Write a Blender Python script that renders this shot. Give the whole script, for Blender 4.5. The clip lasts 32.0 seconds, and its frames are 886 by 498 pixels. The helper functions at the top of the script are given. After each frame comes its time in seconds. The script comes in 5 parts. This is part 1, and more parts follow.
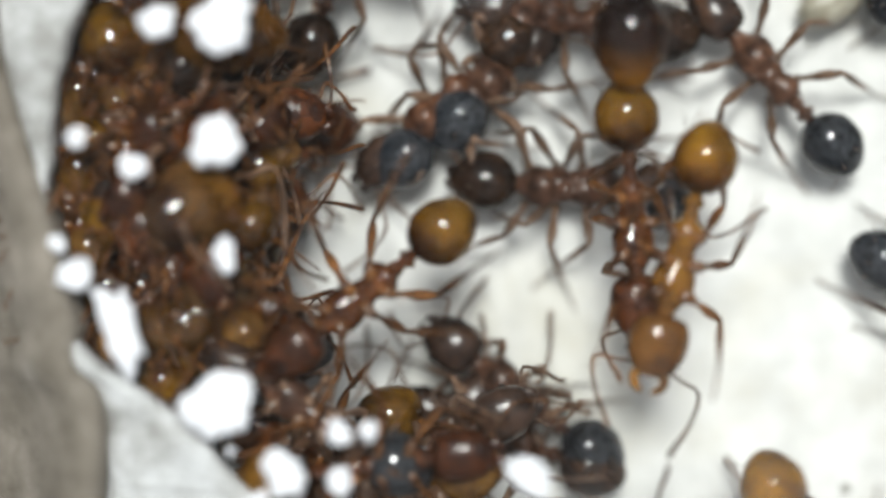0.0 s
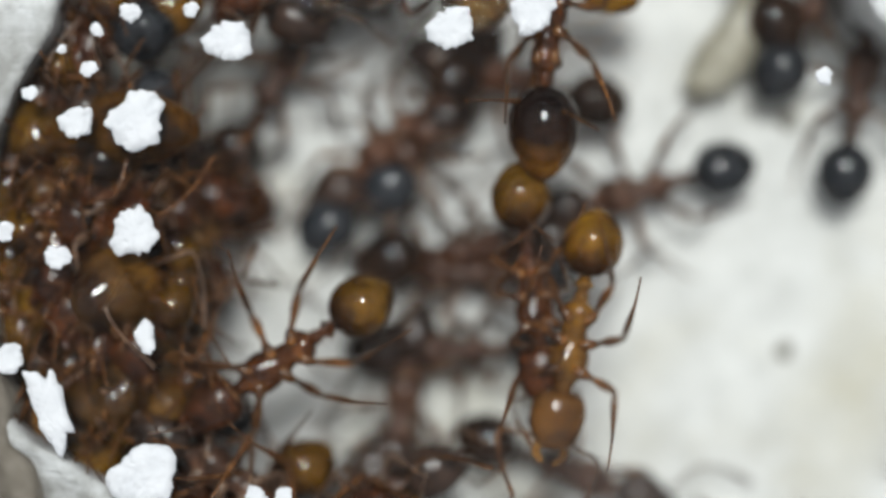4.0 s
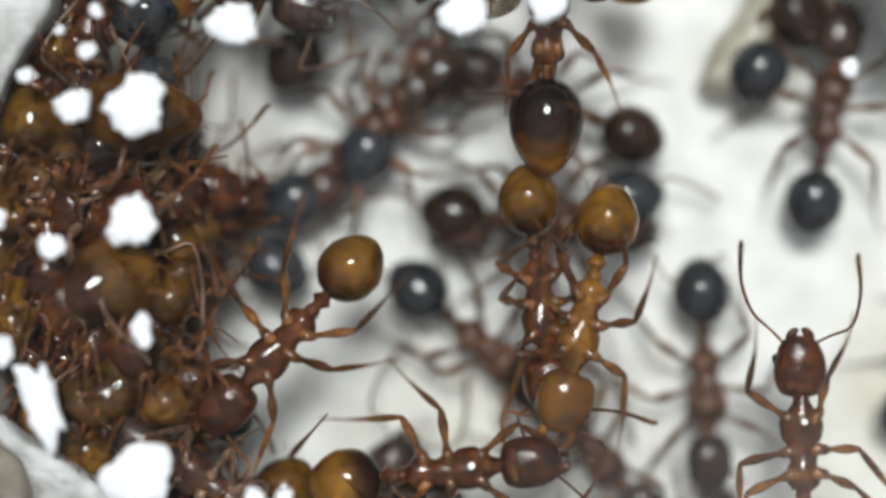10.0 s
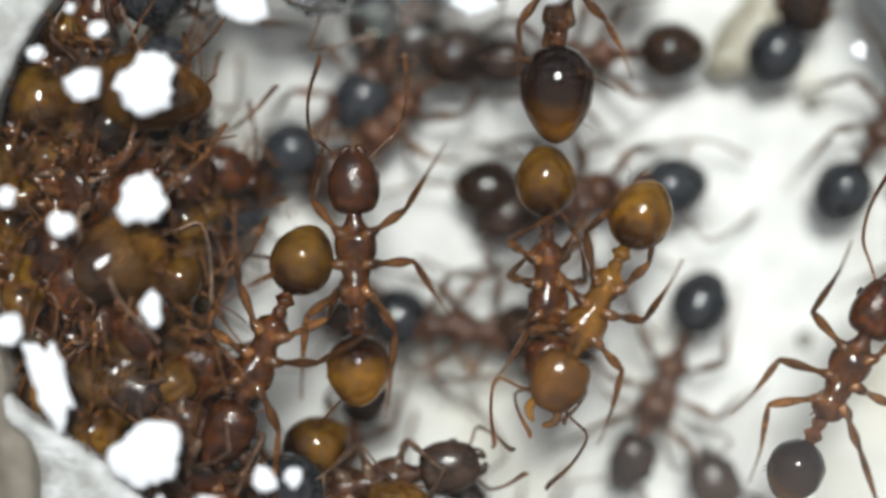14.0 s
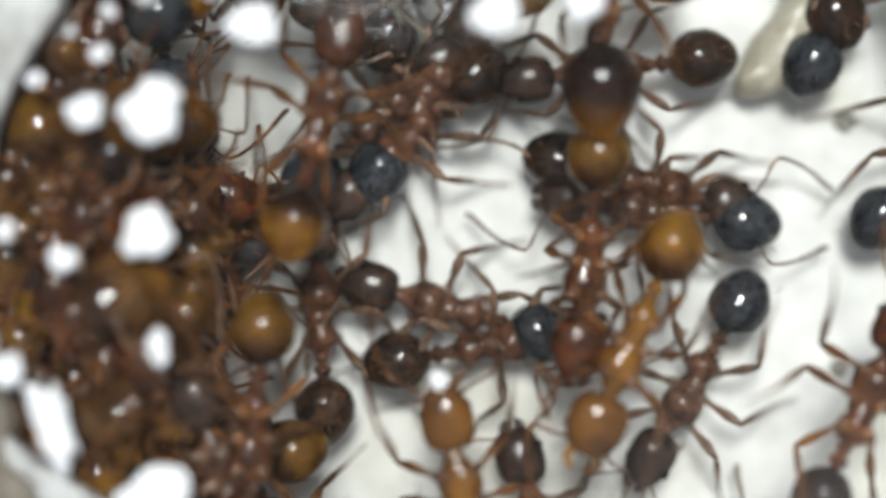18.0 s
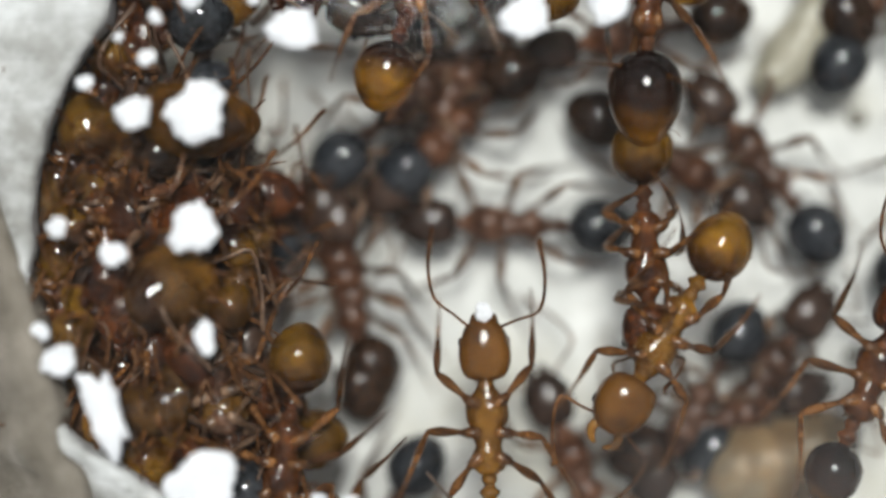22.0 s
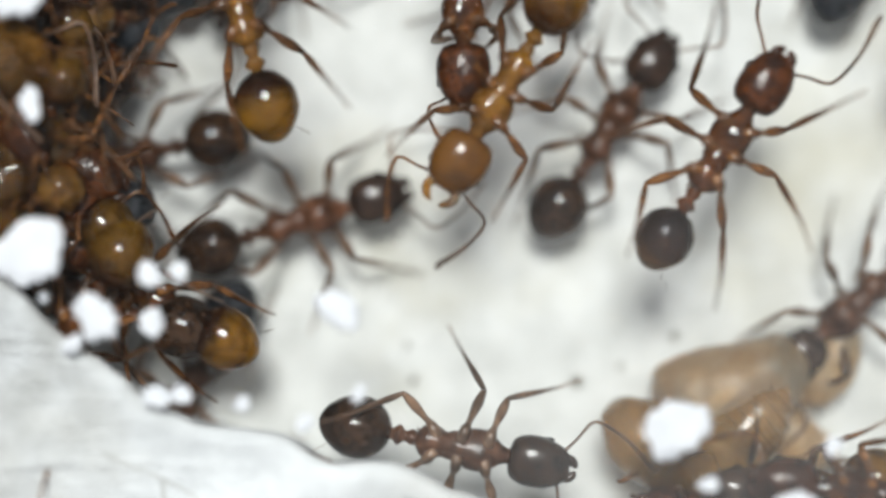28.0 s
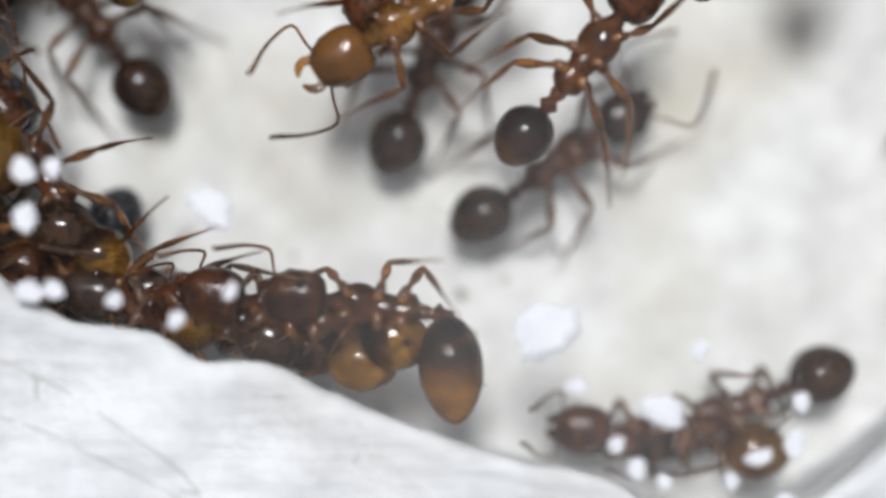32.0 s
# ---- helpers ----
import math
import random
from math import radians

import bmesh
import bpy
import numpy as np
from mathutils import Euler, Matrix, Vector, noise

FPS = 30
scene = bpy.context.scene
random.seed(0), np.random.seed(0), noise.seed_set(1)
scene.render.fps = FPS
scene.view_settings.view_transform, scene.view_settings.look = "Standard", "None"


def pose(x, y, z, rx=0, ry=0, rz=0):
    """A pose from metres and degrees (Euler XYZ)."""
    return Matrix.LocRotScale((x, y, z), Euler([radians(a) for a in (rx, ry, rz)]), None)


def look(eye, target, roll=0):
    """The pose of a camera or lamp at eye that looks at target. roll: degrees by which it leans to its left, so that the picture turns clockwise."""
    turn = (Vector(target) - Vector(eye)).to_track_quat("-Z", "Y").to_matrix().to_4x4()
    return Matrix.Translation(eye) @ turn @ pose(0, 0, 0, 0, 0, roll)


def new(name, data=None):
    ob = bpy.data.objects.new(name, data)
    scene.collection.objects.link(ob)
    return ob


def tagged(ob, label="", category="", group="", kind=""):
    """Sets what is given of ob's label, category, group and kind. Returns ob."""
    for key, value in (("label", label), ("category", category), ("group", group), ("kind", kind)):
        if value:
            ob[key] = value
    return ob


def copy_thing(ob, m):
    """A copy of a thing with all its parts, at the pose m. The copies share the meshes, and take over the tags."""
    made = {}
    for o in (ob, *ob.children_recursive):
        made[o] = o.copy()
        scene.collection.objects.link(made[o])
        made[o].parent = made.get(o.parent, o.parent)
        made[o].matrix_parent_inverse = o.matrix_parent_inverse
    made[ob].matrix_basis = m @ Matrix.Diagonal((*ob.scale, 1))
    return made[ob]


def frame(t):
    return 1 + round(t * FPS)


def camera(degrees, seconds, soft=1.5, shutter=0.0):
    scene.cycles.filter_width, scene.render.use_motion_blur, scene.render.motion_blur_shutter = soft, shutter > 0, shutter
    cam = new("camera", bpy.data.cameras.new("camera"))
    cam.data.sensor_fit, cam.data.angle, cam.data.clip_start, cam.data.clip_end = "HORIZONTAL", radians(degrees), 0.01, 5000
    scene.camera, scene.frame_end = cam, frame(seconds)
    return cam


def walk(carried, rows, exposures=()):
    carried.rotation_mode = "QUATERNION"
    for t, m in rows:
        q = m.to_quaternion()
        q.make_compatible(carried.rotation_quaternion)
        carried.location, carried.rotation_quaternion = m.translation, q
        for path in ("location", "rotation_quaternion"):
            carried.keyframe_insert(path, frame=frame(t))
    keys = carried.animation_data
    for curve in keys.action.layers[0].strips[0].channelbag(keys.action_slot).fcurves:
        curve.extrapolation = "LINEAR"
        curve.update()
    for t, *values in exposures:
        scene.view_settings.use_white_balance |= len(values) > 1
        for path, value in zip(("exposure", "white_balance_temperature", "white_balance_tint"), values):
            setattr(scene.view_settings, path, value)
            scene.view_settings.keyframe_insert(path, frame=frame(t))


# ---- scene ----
# All lengths below are in millimetres and are turned into metres by MM.
MM = 0.001
LID = 4.5          # underside of the clear lid above the chamber floor

cam = camera(30, 32.0, soft=3.1)
cam.data.dof.use_dof = True
cam.data.dof.focus_distance = 30.7 * MM
cam.data.dof.aperture_fstop = 19.5


def eye(x, y, z, rx, ry, rz):
    return pose(x * MM, y * MM, z * MM, rx, ry, rz)


walk(cam, [
    (0, eye(-1.15, 0.23, 33.07, -0.75, 1.22, 1.35)),
    (0.5, eye(-0.42, 0.44, 33.07, -1.30, 1.60, 1.41)),
    (1, eye(-0.98, -0.17, 33.91, -0.78, 1.46, 1.37)),
    (1.5, eye(-1.22, 0.66, 34.45, -0.55, 1.12, 0.78)),
    (2, eye(-0.93, 0.83, 34.79, -0.59, 1.29, 0.53)),
    (2.5, eye(-0.68, 1.06, 34.92, -0.46, 1.29, 0.46)),
    (3, eye(-0.23, 1.27, 35.40, -0.32, 1.02, -0.12)),
    (3.5, eye(-0.11, 1.24, 34.95, -0.51, 1.15, 0.27)),
    (4, eye(0.47, 1.59, 35.25, -0.64, 0.83, -0.33)),
    (4.5, eye(1.04, 1.69, 35.07, -0.27, 0.29, -0.11)),
    (6.5, eye(0.66, 0.60, 34.09, -0.44, 0.24, -0.02)),
    (7, eye(0.62, 0.36, 34.12, -0.12, 0.13, -0.19)),
    (7.5, eye(0.48, 0.09, 34.10, 0.24, 0.33, -0.09)),
    (8, eye(0.36, -0.08, 34.16, 0.18, 0.09, -0.00)),
    (8.5, eye(0.36, 0.00, 34.28, 0.30, -0.01, -0.07)),
    (9, eye(0.15, -0.21, 34.13, 0.34, 0.14, 0.00)),
    (9.5, eye(0.06, -0.15, 34.05, 0.24, 0.15, -0.11)),
    (10, eye(0.02, 0.97, 34.08, 0.32, 0.34, 0.34)),
    (10.5, eye(-0.22, 0.70, 34.15, 0.14, -0.03, 0.23)),
    (11, eye(-0.31, 1.25, 34.09, -0.36, -0.28, 0.55)),
    (11.5, eye(-0.31, 1.05, 34.14, -0.06, -0.31, 0.38)),
    (12, eye(-0.58, 1.15, 34.16, -0.39, -0.62, 0.83)),
    (12.5, eye(-0.38, 0.72, 34.07, -0.00, -0.17, 0.49)),
    (13, eye(-0.36, 0.38, 33.95, 0.09, -0.03, 0.29)),
    (13.5, eye(-0.27, 0.51, 34.09, 0.05, -0.01, 0.28)),
    (14, eye(-0.55, 0.65, 34.15, 0.24, -0.43, 0.60)),
    (14.5, eye(-0.80, 0.36, 33.91, 0.42, -0.12, 0.48)),
    (16.5, eye(-0.73, 1.96, 32.75, 0.32, -0.48, 0.19)),
    (17, eye(-0.77, 1.52, 32.48, 0.36, -0.10, -0.07)),
    (17.5, eye(-0.80, 1.51, 32.70, 0.08, -0.26, 0.34)),
    (18, eye(-0.90, 1.30, 32.71, 0.07, -0.43, 0.20)),
    (18.5, eye(-1.10, 1.05, 32.72, 0.19, -0.32, 0.55)),
    (19, eye(-1.34, 1.24, 32.78, 0.08, -0.20, 0.74)),
    (19.5, eye(-1.73, 1.69, 33.77, 0.01, -0.33, 0.91)),
    (20, eye(-1.83, 1.15, 33.62, 0.10, -0.33, 0.34)),
    (20.5, eye(-2.05, 0.75, 34.03, 0.42, -0.36, 0.43)),
    (21, eye(-1.71, 0.87, 34.09, 0.19, -0.19, 0.25)),
    (21.5, eye(-1.63, 1.02, 33.98, 0.09, -0.49, 0.10)),
    (22, eye(-1.50, 1.16, 34.02, 0.11, -0.43, -0.18)),
    (22.5, eye(-1.37, 1.18, 33.91, -0.12, -0.22, -0.12)),
    (23, eye(-1.25, 1.08, 33.95, -0.20, -0.46, -0.06)),
    (23.5, eye(-0.78, 1.36, 33.95, -0.15, -0.45, -0.15)),
    (24, eye(-0.70, 0.55, 33.71, 0.03, -0.41, -0.11)),
    (24.5, eye(-0.65, -0.28, 33.59, 0.15, -0.25, -0.31)),
    (25, eye(-0.73, -0.84, 33.65, 0.32, -0.24, -0.35)),
    (25.5, eye(-0.72, -1.58, 33.39, 0.28, 0.06, -0.42)),
    (27.5, eye(1.17, -2.90, 33.53, 0.33, 0.36, -0.55)),
    (28, eye(1.86, -3.15, 33.50, 0.30, 0.38, -0.86)),
    (28.5, eye(1.88, -3.61, 33.47, 0.29, 0.32, -0.69)),
    (29, eye(2.52, -3.59, 33.15, -0.18, -0.04, -0.60)),
    (29.5, eye(3.07, -5.24, 32.96, 0.09, 0.37, -0.74)),
    (30, eye(3.27, -5.69, 32.81, 0.09, 0.04, -0.76)),
    (30.5, eye(3.63, -5.09, 32.98, -0.23, 0.08, -0.63)),
    (31, eye(3.90, -5.38, 33.30, -0.07, -0.04, -0.48)),
    (31.5, eye(3.83, -5.09, 33.73, -0.25, -0.26, -0.24)),
    (32, eye(3.70, -4.67, 33.70, -0.17, -0.39, -0.06)),
], exposures=[
    (0.0, 0.06, 6420, 10), (2.0, 0.0, 6420, 10), (3.0, -0.32, 6350, 10), (4.5, -0.33, 6350, 10), (7.0, -0.08, 6380, 10), (8.0, 0.06, 6380, 10), (9.0, 0.06, 6400, 10), (10.0, -0.06, 6400, 10), (11.0, 0.02, 6400, 10), (13.0, 0.1, 6400, 10), (14.0, 0.08, 6400, 10), (18.0, 0.08, 6420, 10), (20.0, 0.2, 6450, 10), (22.0, -0.1, 6500, 10), (23.0, -0.15, 6500, 10),
    (25.0, 0.15, 6450, 10), (28.0, -0.12, 6350, 10), (30.0, -0.44, 6100, 10), (31.0, -0.29, 6200, 14), (32.0, -0.27, 6300, 16),
])

# ---- light: the room and one small white lamp held above the nest ----
world = bpy.data.worlds.new("room")
world.use_nodes = True
scene.world = world
world.node_tree.nodes["Background"].inputs[0].default_value = (0.92, 0.97, 1.0, 1)
world.node_tree.nodes["Background"].inputs[1].default_value = 0.57
lamp = new("lamp", bpy.data.lights.new("lamp", "AREA"))
lamp.data.shape, lamp.data.size = "DISK", 40 * MM
lamp.data.energy = 0.295
lamp.data.color = (0.98, 1.0, 0.95)
lamp.matrix_world = look((-2 * MM, 47 * MM, 140 * MM), (0.5 * MM, -1.5 * MM, 0))


# ---- materials ----
def material(name, rough=0.5, coat=0.0, spec=0.5):
    m = bpy.data.materials.new(name)
    m.use_nodes = True
    b = m.node_tree.nodes["Principled BSDF"]
    b.inputs["Roughness"].default_value = rough
    b.inputs["Coat Weight"].default_value = coat
    b.inputs["Coat Roughness"].default_value = 0.08
    b.inputs["Specular IOR Level"].default_value = spec
    return m, m.node_tree, b


def ramp(nt, source, stops):
    r = nt.nodes.new("ShaderNodeValToRGB")
    while len(r.color_ramp.elements) < len(stops):
        r.color_ramp.elements.new(0.5)
    for e, (p, c) in zip(r.color_ramp.elements, stops):
        e.position, e.color = p, (*c, 1)
    nt.links.new(source, r.inputs[0])
    return r.outputs[0]


def grain(nt, scale, detail=4.0, rough=0.6):
    t = nt.nodes.new("ShaderNodeTexCoord")
    n = nt.nodes.new("ShaderNodeTexNoise")
    n.inputs["Scale"].default_value = scale / MM
    n.inputs["Detail"].default_value = detail
    n.inputs["Roughness"].default_value = rough
    nt.links.new(t.outputs["Object"], n.inputs["Vector"])
    return n.outputs[0]


def relief(nt, b, source, strength, distance):
    k = nt.nodes.new("ShaderNodeBump")
    k.inputs["Strength"].default_value = strength
    k.inputs["Distance"].default_value = distance * MM
    nt.links.new(source, k.inputs["Height"])
    nt.links.new(k.outputs[0], b.inputs["Normal"])


def vary(nt, colour, amount=0.35):
    """The colour, lighter or darker from one animal to the next."""
    info = nt.nodes.new("ShaderNodeObjectInfo")
    hsv = nt.nodes.new("ShaderNodeHueSaturation")
    mr = nt.nodes.new("ShaderNodeMapRange")
    mr.inputs["To Min"].default_value, mr.inputs["To Max"].default_value = 1 - amount, 1 + amount
    nt.links.new(info.outputs["Random"], mr.inputs["Value"])
    nt.links.new(mr.outputs[0], hsv.inputs["Value"])
    nt.links.new(colour, hsv.inputs["Color"])
    return hsv.outputs[0]


def mottled(nt, colour, scale, low=0.45, high=1.3):
    """The colour with fine darker pits and lighter ridges."""
    mul = nt.nodes.new("ShaderNodeMix")
    mul.data_type, mul.blend_type = "RGBA", "MULTIPLY"
    mul.inputs["Factor"].default_value = 1.0
    nt.links.new(colour, mul.inputs["A"])
    nt.links.new(ramp(nt, grain(nt, scale, 6, 0.7), [(0.36, (low, low * 0.92, low * 0.85)), (0.62, (high, high, high))]), mul.inputs["B"])
    return mul.outputs["Result"]


def chitin(name, dark, light, rough=0.22, coat=0.0, scale=2.5, bump=0.25, clear=0.0, amount=0.3, spec=0.45, pits=0.5):
    m, nt, b = material(name, rough, coat, spec)
    nt.links.new(vary(nt, mottled(nt, ramp(nt, grain(nt, scale), [(0.36, dark), (0.62, light)]), 6.0, pits, 1.9 - 1.1 * pits), amount), b.inputs["Base Color"])
    relief(nt, b, grain(nt, 5, 3), bump * 1.2, 0.04)
    if clear:
        b.inputs["Transmission Weight"].default_value = clear
        b.inputs["IOR"].default_value = 1.4
    return m


def banded(name, stops, low, high):
    """A gaster whose colour changes from its tip to its waist, with thin darker bands at the plates."""
    m, nt, b = material(name, 0.09, 0.0)
    t = nt.nodes.new("ShaderNodeTexCoord")
    s = nt.nodes.new("ShaderNodeSeparateXYZ")
    nt.links.new(t.outputs["Object"], s.inputs[0])
    add = nt.nodes.new("ShaderNodeMath")
    add.operation = "MULTIPLY_ADD"
    add.inputs[1].default_value = 0.7 * MM
    nt.links.new(grain(nt, 1.4), add.inputs[0])
    nt.links.new(s.outputs[0], add.inputs[2])
    mr = nt.nodes.new("ShaderNodeMapRange")
    mr.inputs["From Min"].default_value, mr.inputs["From Max"].default_value = low * MM, high * MM
    nt.links.new(add.outputs[0], mr.inputs["Value"])
    pp = nt.nodes.new("ShaderNodeMath")
    pp.operation = "PINGPONG"
    pp.inputs[1].default_value = 0.19 * MM
    nt.links.new(add.outputs[0], pp.inputs[0])
    up = nt.nodes.new("ShaderNodeMath")
    up.operation = "DIVIDE"
    up.inputs[1].default_value = 0.19 * MM
    nt.links.new(pp.outputs[0], up.inputs[0])
    mul = nt.nodes.new("ShaderNodeMix")
    mul.data_type, mul.blend_type = "RGBA", "MULTIPLY"
    mul.inputs["Factor"].default_value = 1.0
    nt.links.new(ramp(nt, mr.outputs[0], stops), mul.inputs["A"])
    nt.links.new(ramp(nt, up.outputs[0], [(0.0, (0.78, 0.74, 0.7)), (0.3, (1, 1, 1))]), mul.inputs["B"])
    mot = nt.nodes.new("ShaderNodeMix")
    mot.data_type, mot.blend_type = "RGBA", "MULTIPLY"
    mot.inputs["Factor"].default_value = 1.0
    nt.links.new(mul.outputs["Result"], mot.inputs["A"])
    nt.links.new(ramp(nt, grain(nt, 1.5, 5), [(0.34, (0.42, 0.35, 0.28)), (0.62, (1.3, 1.3, 1.25))]), mot.inputs["B"])
    nt.links.new(vary(nt, mottled(nt, mot.outputs["Result"], 5.0, 0.55, 1.2), 0.3), b.inputs["Base Color"])
    relief(nt, b, grain(nt, 4, 4), 0.25, 0.03)
    b.inputs["Transmission Weight"].default_value = 0.7
    b.inputs["IOR"].default_value = 1.38
    return m


GASTER_AMBER = banded("amber_gaster", [(0.0, (0.20, 0.095, 0.012)), (0.3, (0.36, 0.19, 0.020)), (0.62, (0.26, 0.125, 0.012)), (0.85, (0.08, 0.028, 0.006)), (1.0, (0.03, 0.010, 0.004))], -2.3, -0.7)
GASTER_HALF = banded("half_dark_gaster", [(0.0, (0.36, 0.185, 0.016)), (0.58, (0.30, 0.145, 0.013)), (0.80, (0.045, 0.015, 0.004)), (1.0, (0.014, 0.005, 0.003))], -2.3, -0.8)
GASTER_DARK = chitin("black_gaster", (0.008, 0.010, 0.013), (0.028, 0.030, 0.034), 0.10, 0.0, 1.5, 0.1, spec=0.4)
GASTER_MURKY = chitin("cloudy_gaster", (0.06, 0.026, 0.006), (0.24, 0.12, 0.025), 0.12, 0.0, 1.2, 0.2, clear=0.6)
GASTER_BROWN = chitin("brown_gaster", (0.008, 0.005, 0.004), (0.040, 0.020, 0.010), 0.10, 0.0, 1.5, 0.15, spec=0.35, clear=0.2)
BODY_BROWN = chitin("brown_body", (0.034, 0.014, 0.008), (0.15, 0.064, 0.032), 0.28, 0.0, spec=0.25, clear=0.4)
GASTER_CROWN = banded("dark_crowned_gaster", [(0.0, (0.33, 0.15, 0.012)), (0.44, (0.22, 0.095, 0.012)), (0.64, (0.035, 0.012, 0.004)), (1.0, (0.012, 0.0045, 0.003))], -2.6, -0.9)
GASTER_TIPPED = banded("dark_tipped_gaster", [(0.0, (0.012, 0.005, 0.003)), (0.13, (0.02, 0.008, 0.004)), (0.28, (0.28, 0.12, 0.014)), (0.9, (0.36, 0.17, 0.02)), (1.0, (0.28, 0.11, 0.014))], -2.02, -0.75)
GASTER_SMOKY = banded("smoky_gaster", [(0.0, (0.26, 0.14, 0.05)), (0.2, (0.09, 0.04, 0.018)), (0.42, (0.24, 0.12, 0.035)), (0.75, (0.40, 0.19, 0.03)), (1.0, (0.30, 0.10, 0.015))], -3.0, -0.9)
HEAD_RED = chitin("red_brown_head", (0.011, 0.0035, 0.002), (0.088, 0.026, 0.006), 0.2, 0.0, bump=0.5, spec=0.3, clear=0.3)
BODY_RED = chitin("red_brown_body", (0.030, 0.0095, 0.0035), (0.215, 0.070, 0.014), 0.13, 0.0, clear=0.6)
BODY_SCARLET = chitin("bright_red_body", (0.07, 0.016, 0.004), (0.42, 0.11, 0.015), 0.13, 0.0, clear=0.65)
HEAD_ORANGE = chitin("orange_head", (0.050, 0.019, 0.005), (0.20, 0.085, 0.014), 0.15, 0.0, scale=1.3, clear=0.5, pits=0.86)
BODY_ORANGE = chitin("orange_body", (0.12, 0.050, 0.009), (0.36, 0.17, 0.022), 0.14, 0.0, scale=1.6, clear=0.6, pits=0.82)
HEAD_DARK = chitin("dark_head", (0.012, 0.007, 0.005), (0.045, 0.026, 0.018), 0.2, 0.0, spec=0.28)
BODY_DARK = chitin("dark_body", (0.034, 0.017, 0.011), (0.15, 0.072, 0.042), 0.28, 0.0, spec=0.25, clear=0.4)
LEG_RED = chitin("red_brown_leg", (0.06, 0.023, 0.008), (0.24, 0.105, 0.034), 0.2, 0.0, clear=0.5)
LEG_DARK = chitin("dark_leg", (0.07, 0.043, 0.029), (0.20, 0.12, 0.075), 0.3, 0.0, clear=0.35)
EYE_BLACK = chitin("black_eye", (0.006, 0.005, 0.005), (0.012, 0.01, 0.01), 0.17, 0.0)


def plaster_material(name, low, high, stain, amount, bump, grey_at=None, streaks=0.0):
    m, nt, b = material(name, 0.85, 0.0, 0.3)
    mix = nt.nodes.new("ShaderNodeMix")
    mix.data_type = "RGBA"
    nt.links.new(ramp(nt, grain(nt, 0.9, 6), [(0.3, low), (0.7, high)]), mix.inputs["A"])
    mix.inputs["B"].default_value = (*stain, 1)
    nt.links.new(ramp(nt, grain(nt, 0.16, 5), [(0.52, (0, 0, 0)), (0.75, (amount, amount, amount))]), mix.inputs["Factor"])
    colour = mix.outputs["Result"]
    if grey_at:                                    # blotchy grey round a point beside the heap, fading with distance
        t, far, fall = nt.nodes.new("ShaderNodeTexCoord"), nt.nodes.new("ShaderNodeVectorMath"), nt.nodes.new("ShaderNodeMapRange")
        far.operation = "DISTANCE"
        far.inputs[1].default_value = tuple(k * MM for k in grey_at)
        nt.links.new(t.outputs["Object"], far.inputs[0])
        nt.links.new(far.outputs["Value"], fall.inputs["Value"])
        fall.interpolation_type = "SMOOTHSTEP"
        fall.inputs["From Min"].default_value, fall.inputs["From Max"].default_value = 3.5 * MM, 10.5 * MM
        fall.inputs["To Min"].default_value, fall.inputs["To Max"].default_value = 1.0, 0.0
        spot, greyed = nt.nodes.new("ShaderNodeMath"), nt.nodes.new("ShaderNodeMix")
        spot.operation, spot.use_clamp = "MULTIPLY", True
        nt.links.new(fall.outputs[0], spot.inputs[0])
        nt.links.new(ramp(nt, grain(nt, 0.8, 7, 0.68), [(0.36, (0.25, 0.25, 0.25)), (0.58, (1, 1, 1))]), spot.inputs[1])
        greyed.data_type = "RGBA"
        nt.links.new(spot.outputs[0], greyed.inputs["Factor"])
        nt.links.new(colour, greyed.inputs["A"])
        greyed.inputs["B"].default_value = (0.30, 0.295, 0.28, 1)
        colour = greyed.outputs["Result"]
    height = grain(nt, 1.6, 9, 0.7)
    if streaks:                                   # trowel marks, drawn out along the rim
        t, turn, lines = nt.nodes.new("ShaderNodeTexCoord"), nt.nodes.new("ShaderNodeMapping"), nt.nodes.new("ShaderNodeTexNoise")
        turn.inputs["Rotation"].default_value[2] = radians(-24)
        turn.inputs["Scale"].default_value = (0.16 / MM, 1.9 / MM, 0.4 / MM)
        lines.inputs["Scale"].default_value = 1.0
        lines.inputs["Detail"].default_value, lines.inputs["Distortion"].default_value = 5.0, 0.7
        nt.links.new(t.outputs["Object"], turn.inputs["Vector"])
        nt.links.new(turn.outputs[0], lines.inputs["Vector"])
        mul, add = nt.nodes.new("ShaderNodeMix"), nt.nodes.new("ShaderNodeMath")
        mul.data_type, mul.blend_type = "RGBA", "MULTIPLY"
        mul.inputs["Factor"].default_value = streaks
        nt.links.new(colour, mul.inputs["A"])
        nt.links.new(ramp(nt, lines.outputs[0], [(0.30, (0.50, 0.51, 0.52)), (0.42, (1, 1, 1))]), mul.inputs["B"])
        colour = mul.outputs["Result"]
        nt.links.new(height, add.inputs[0])
        nt.links.new(lines.outputs[0], add.inputs[1])
        height = add.outputs[0]
    nt.links.new(colour, b.inputs["Base Color"])
    relief(nt, b, height, bump, 0.25)
    return m


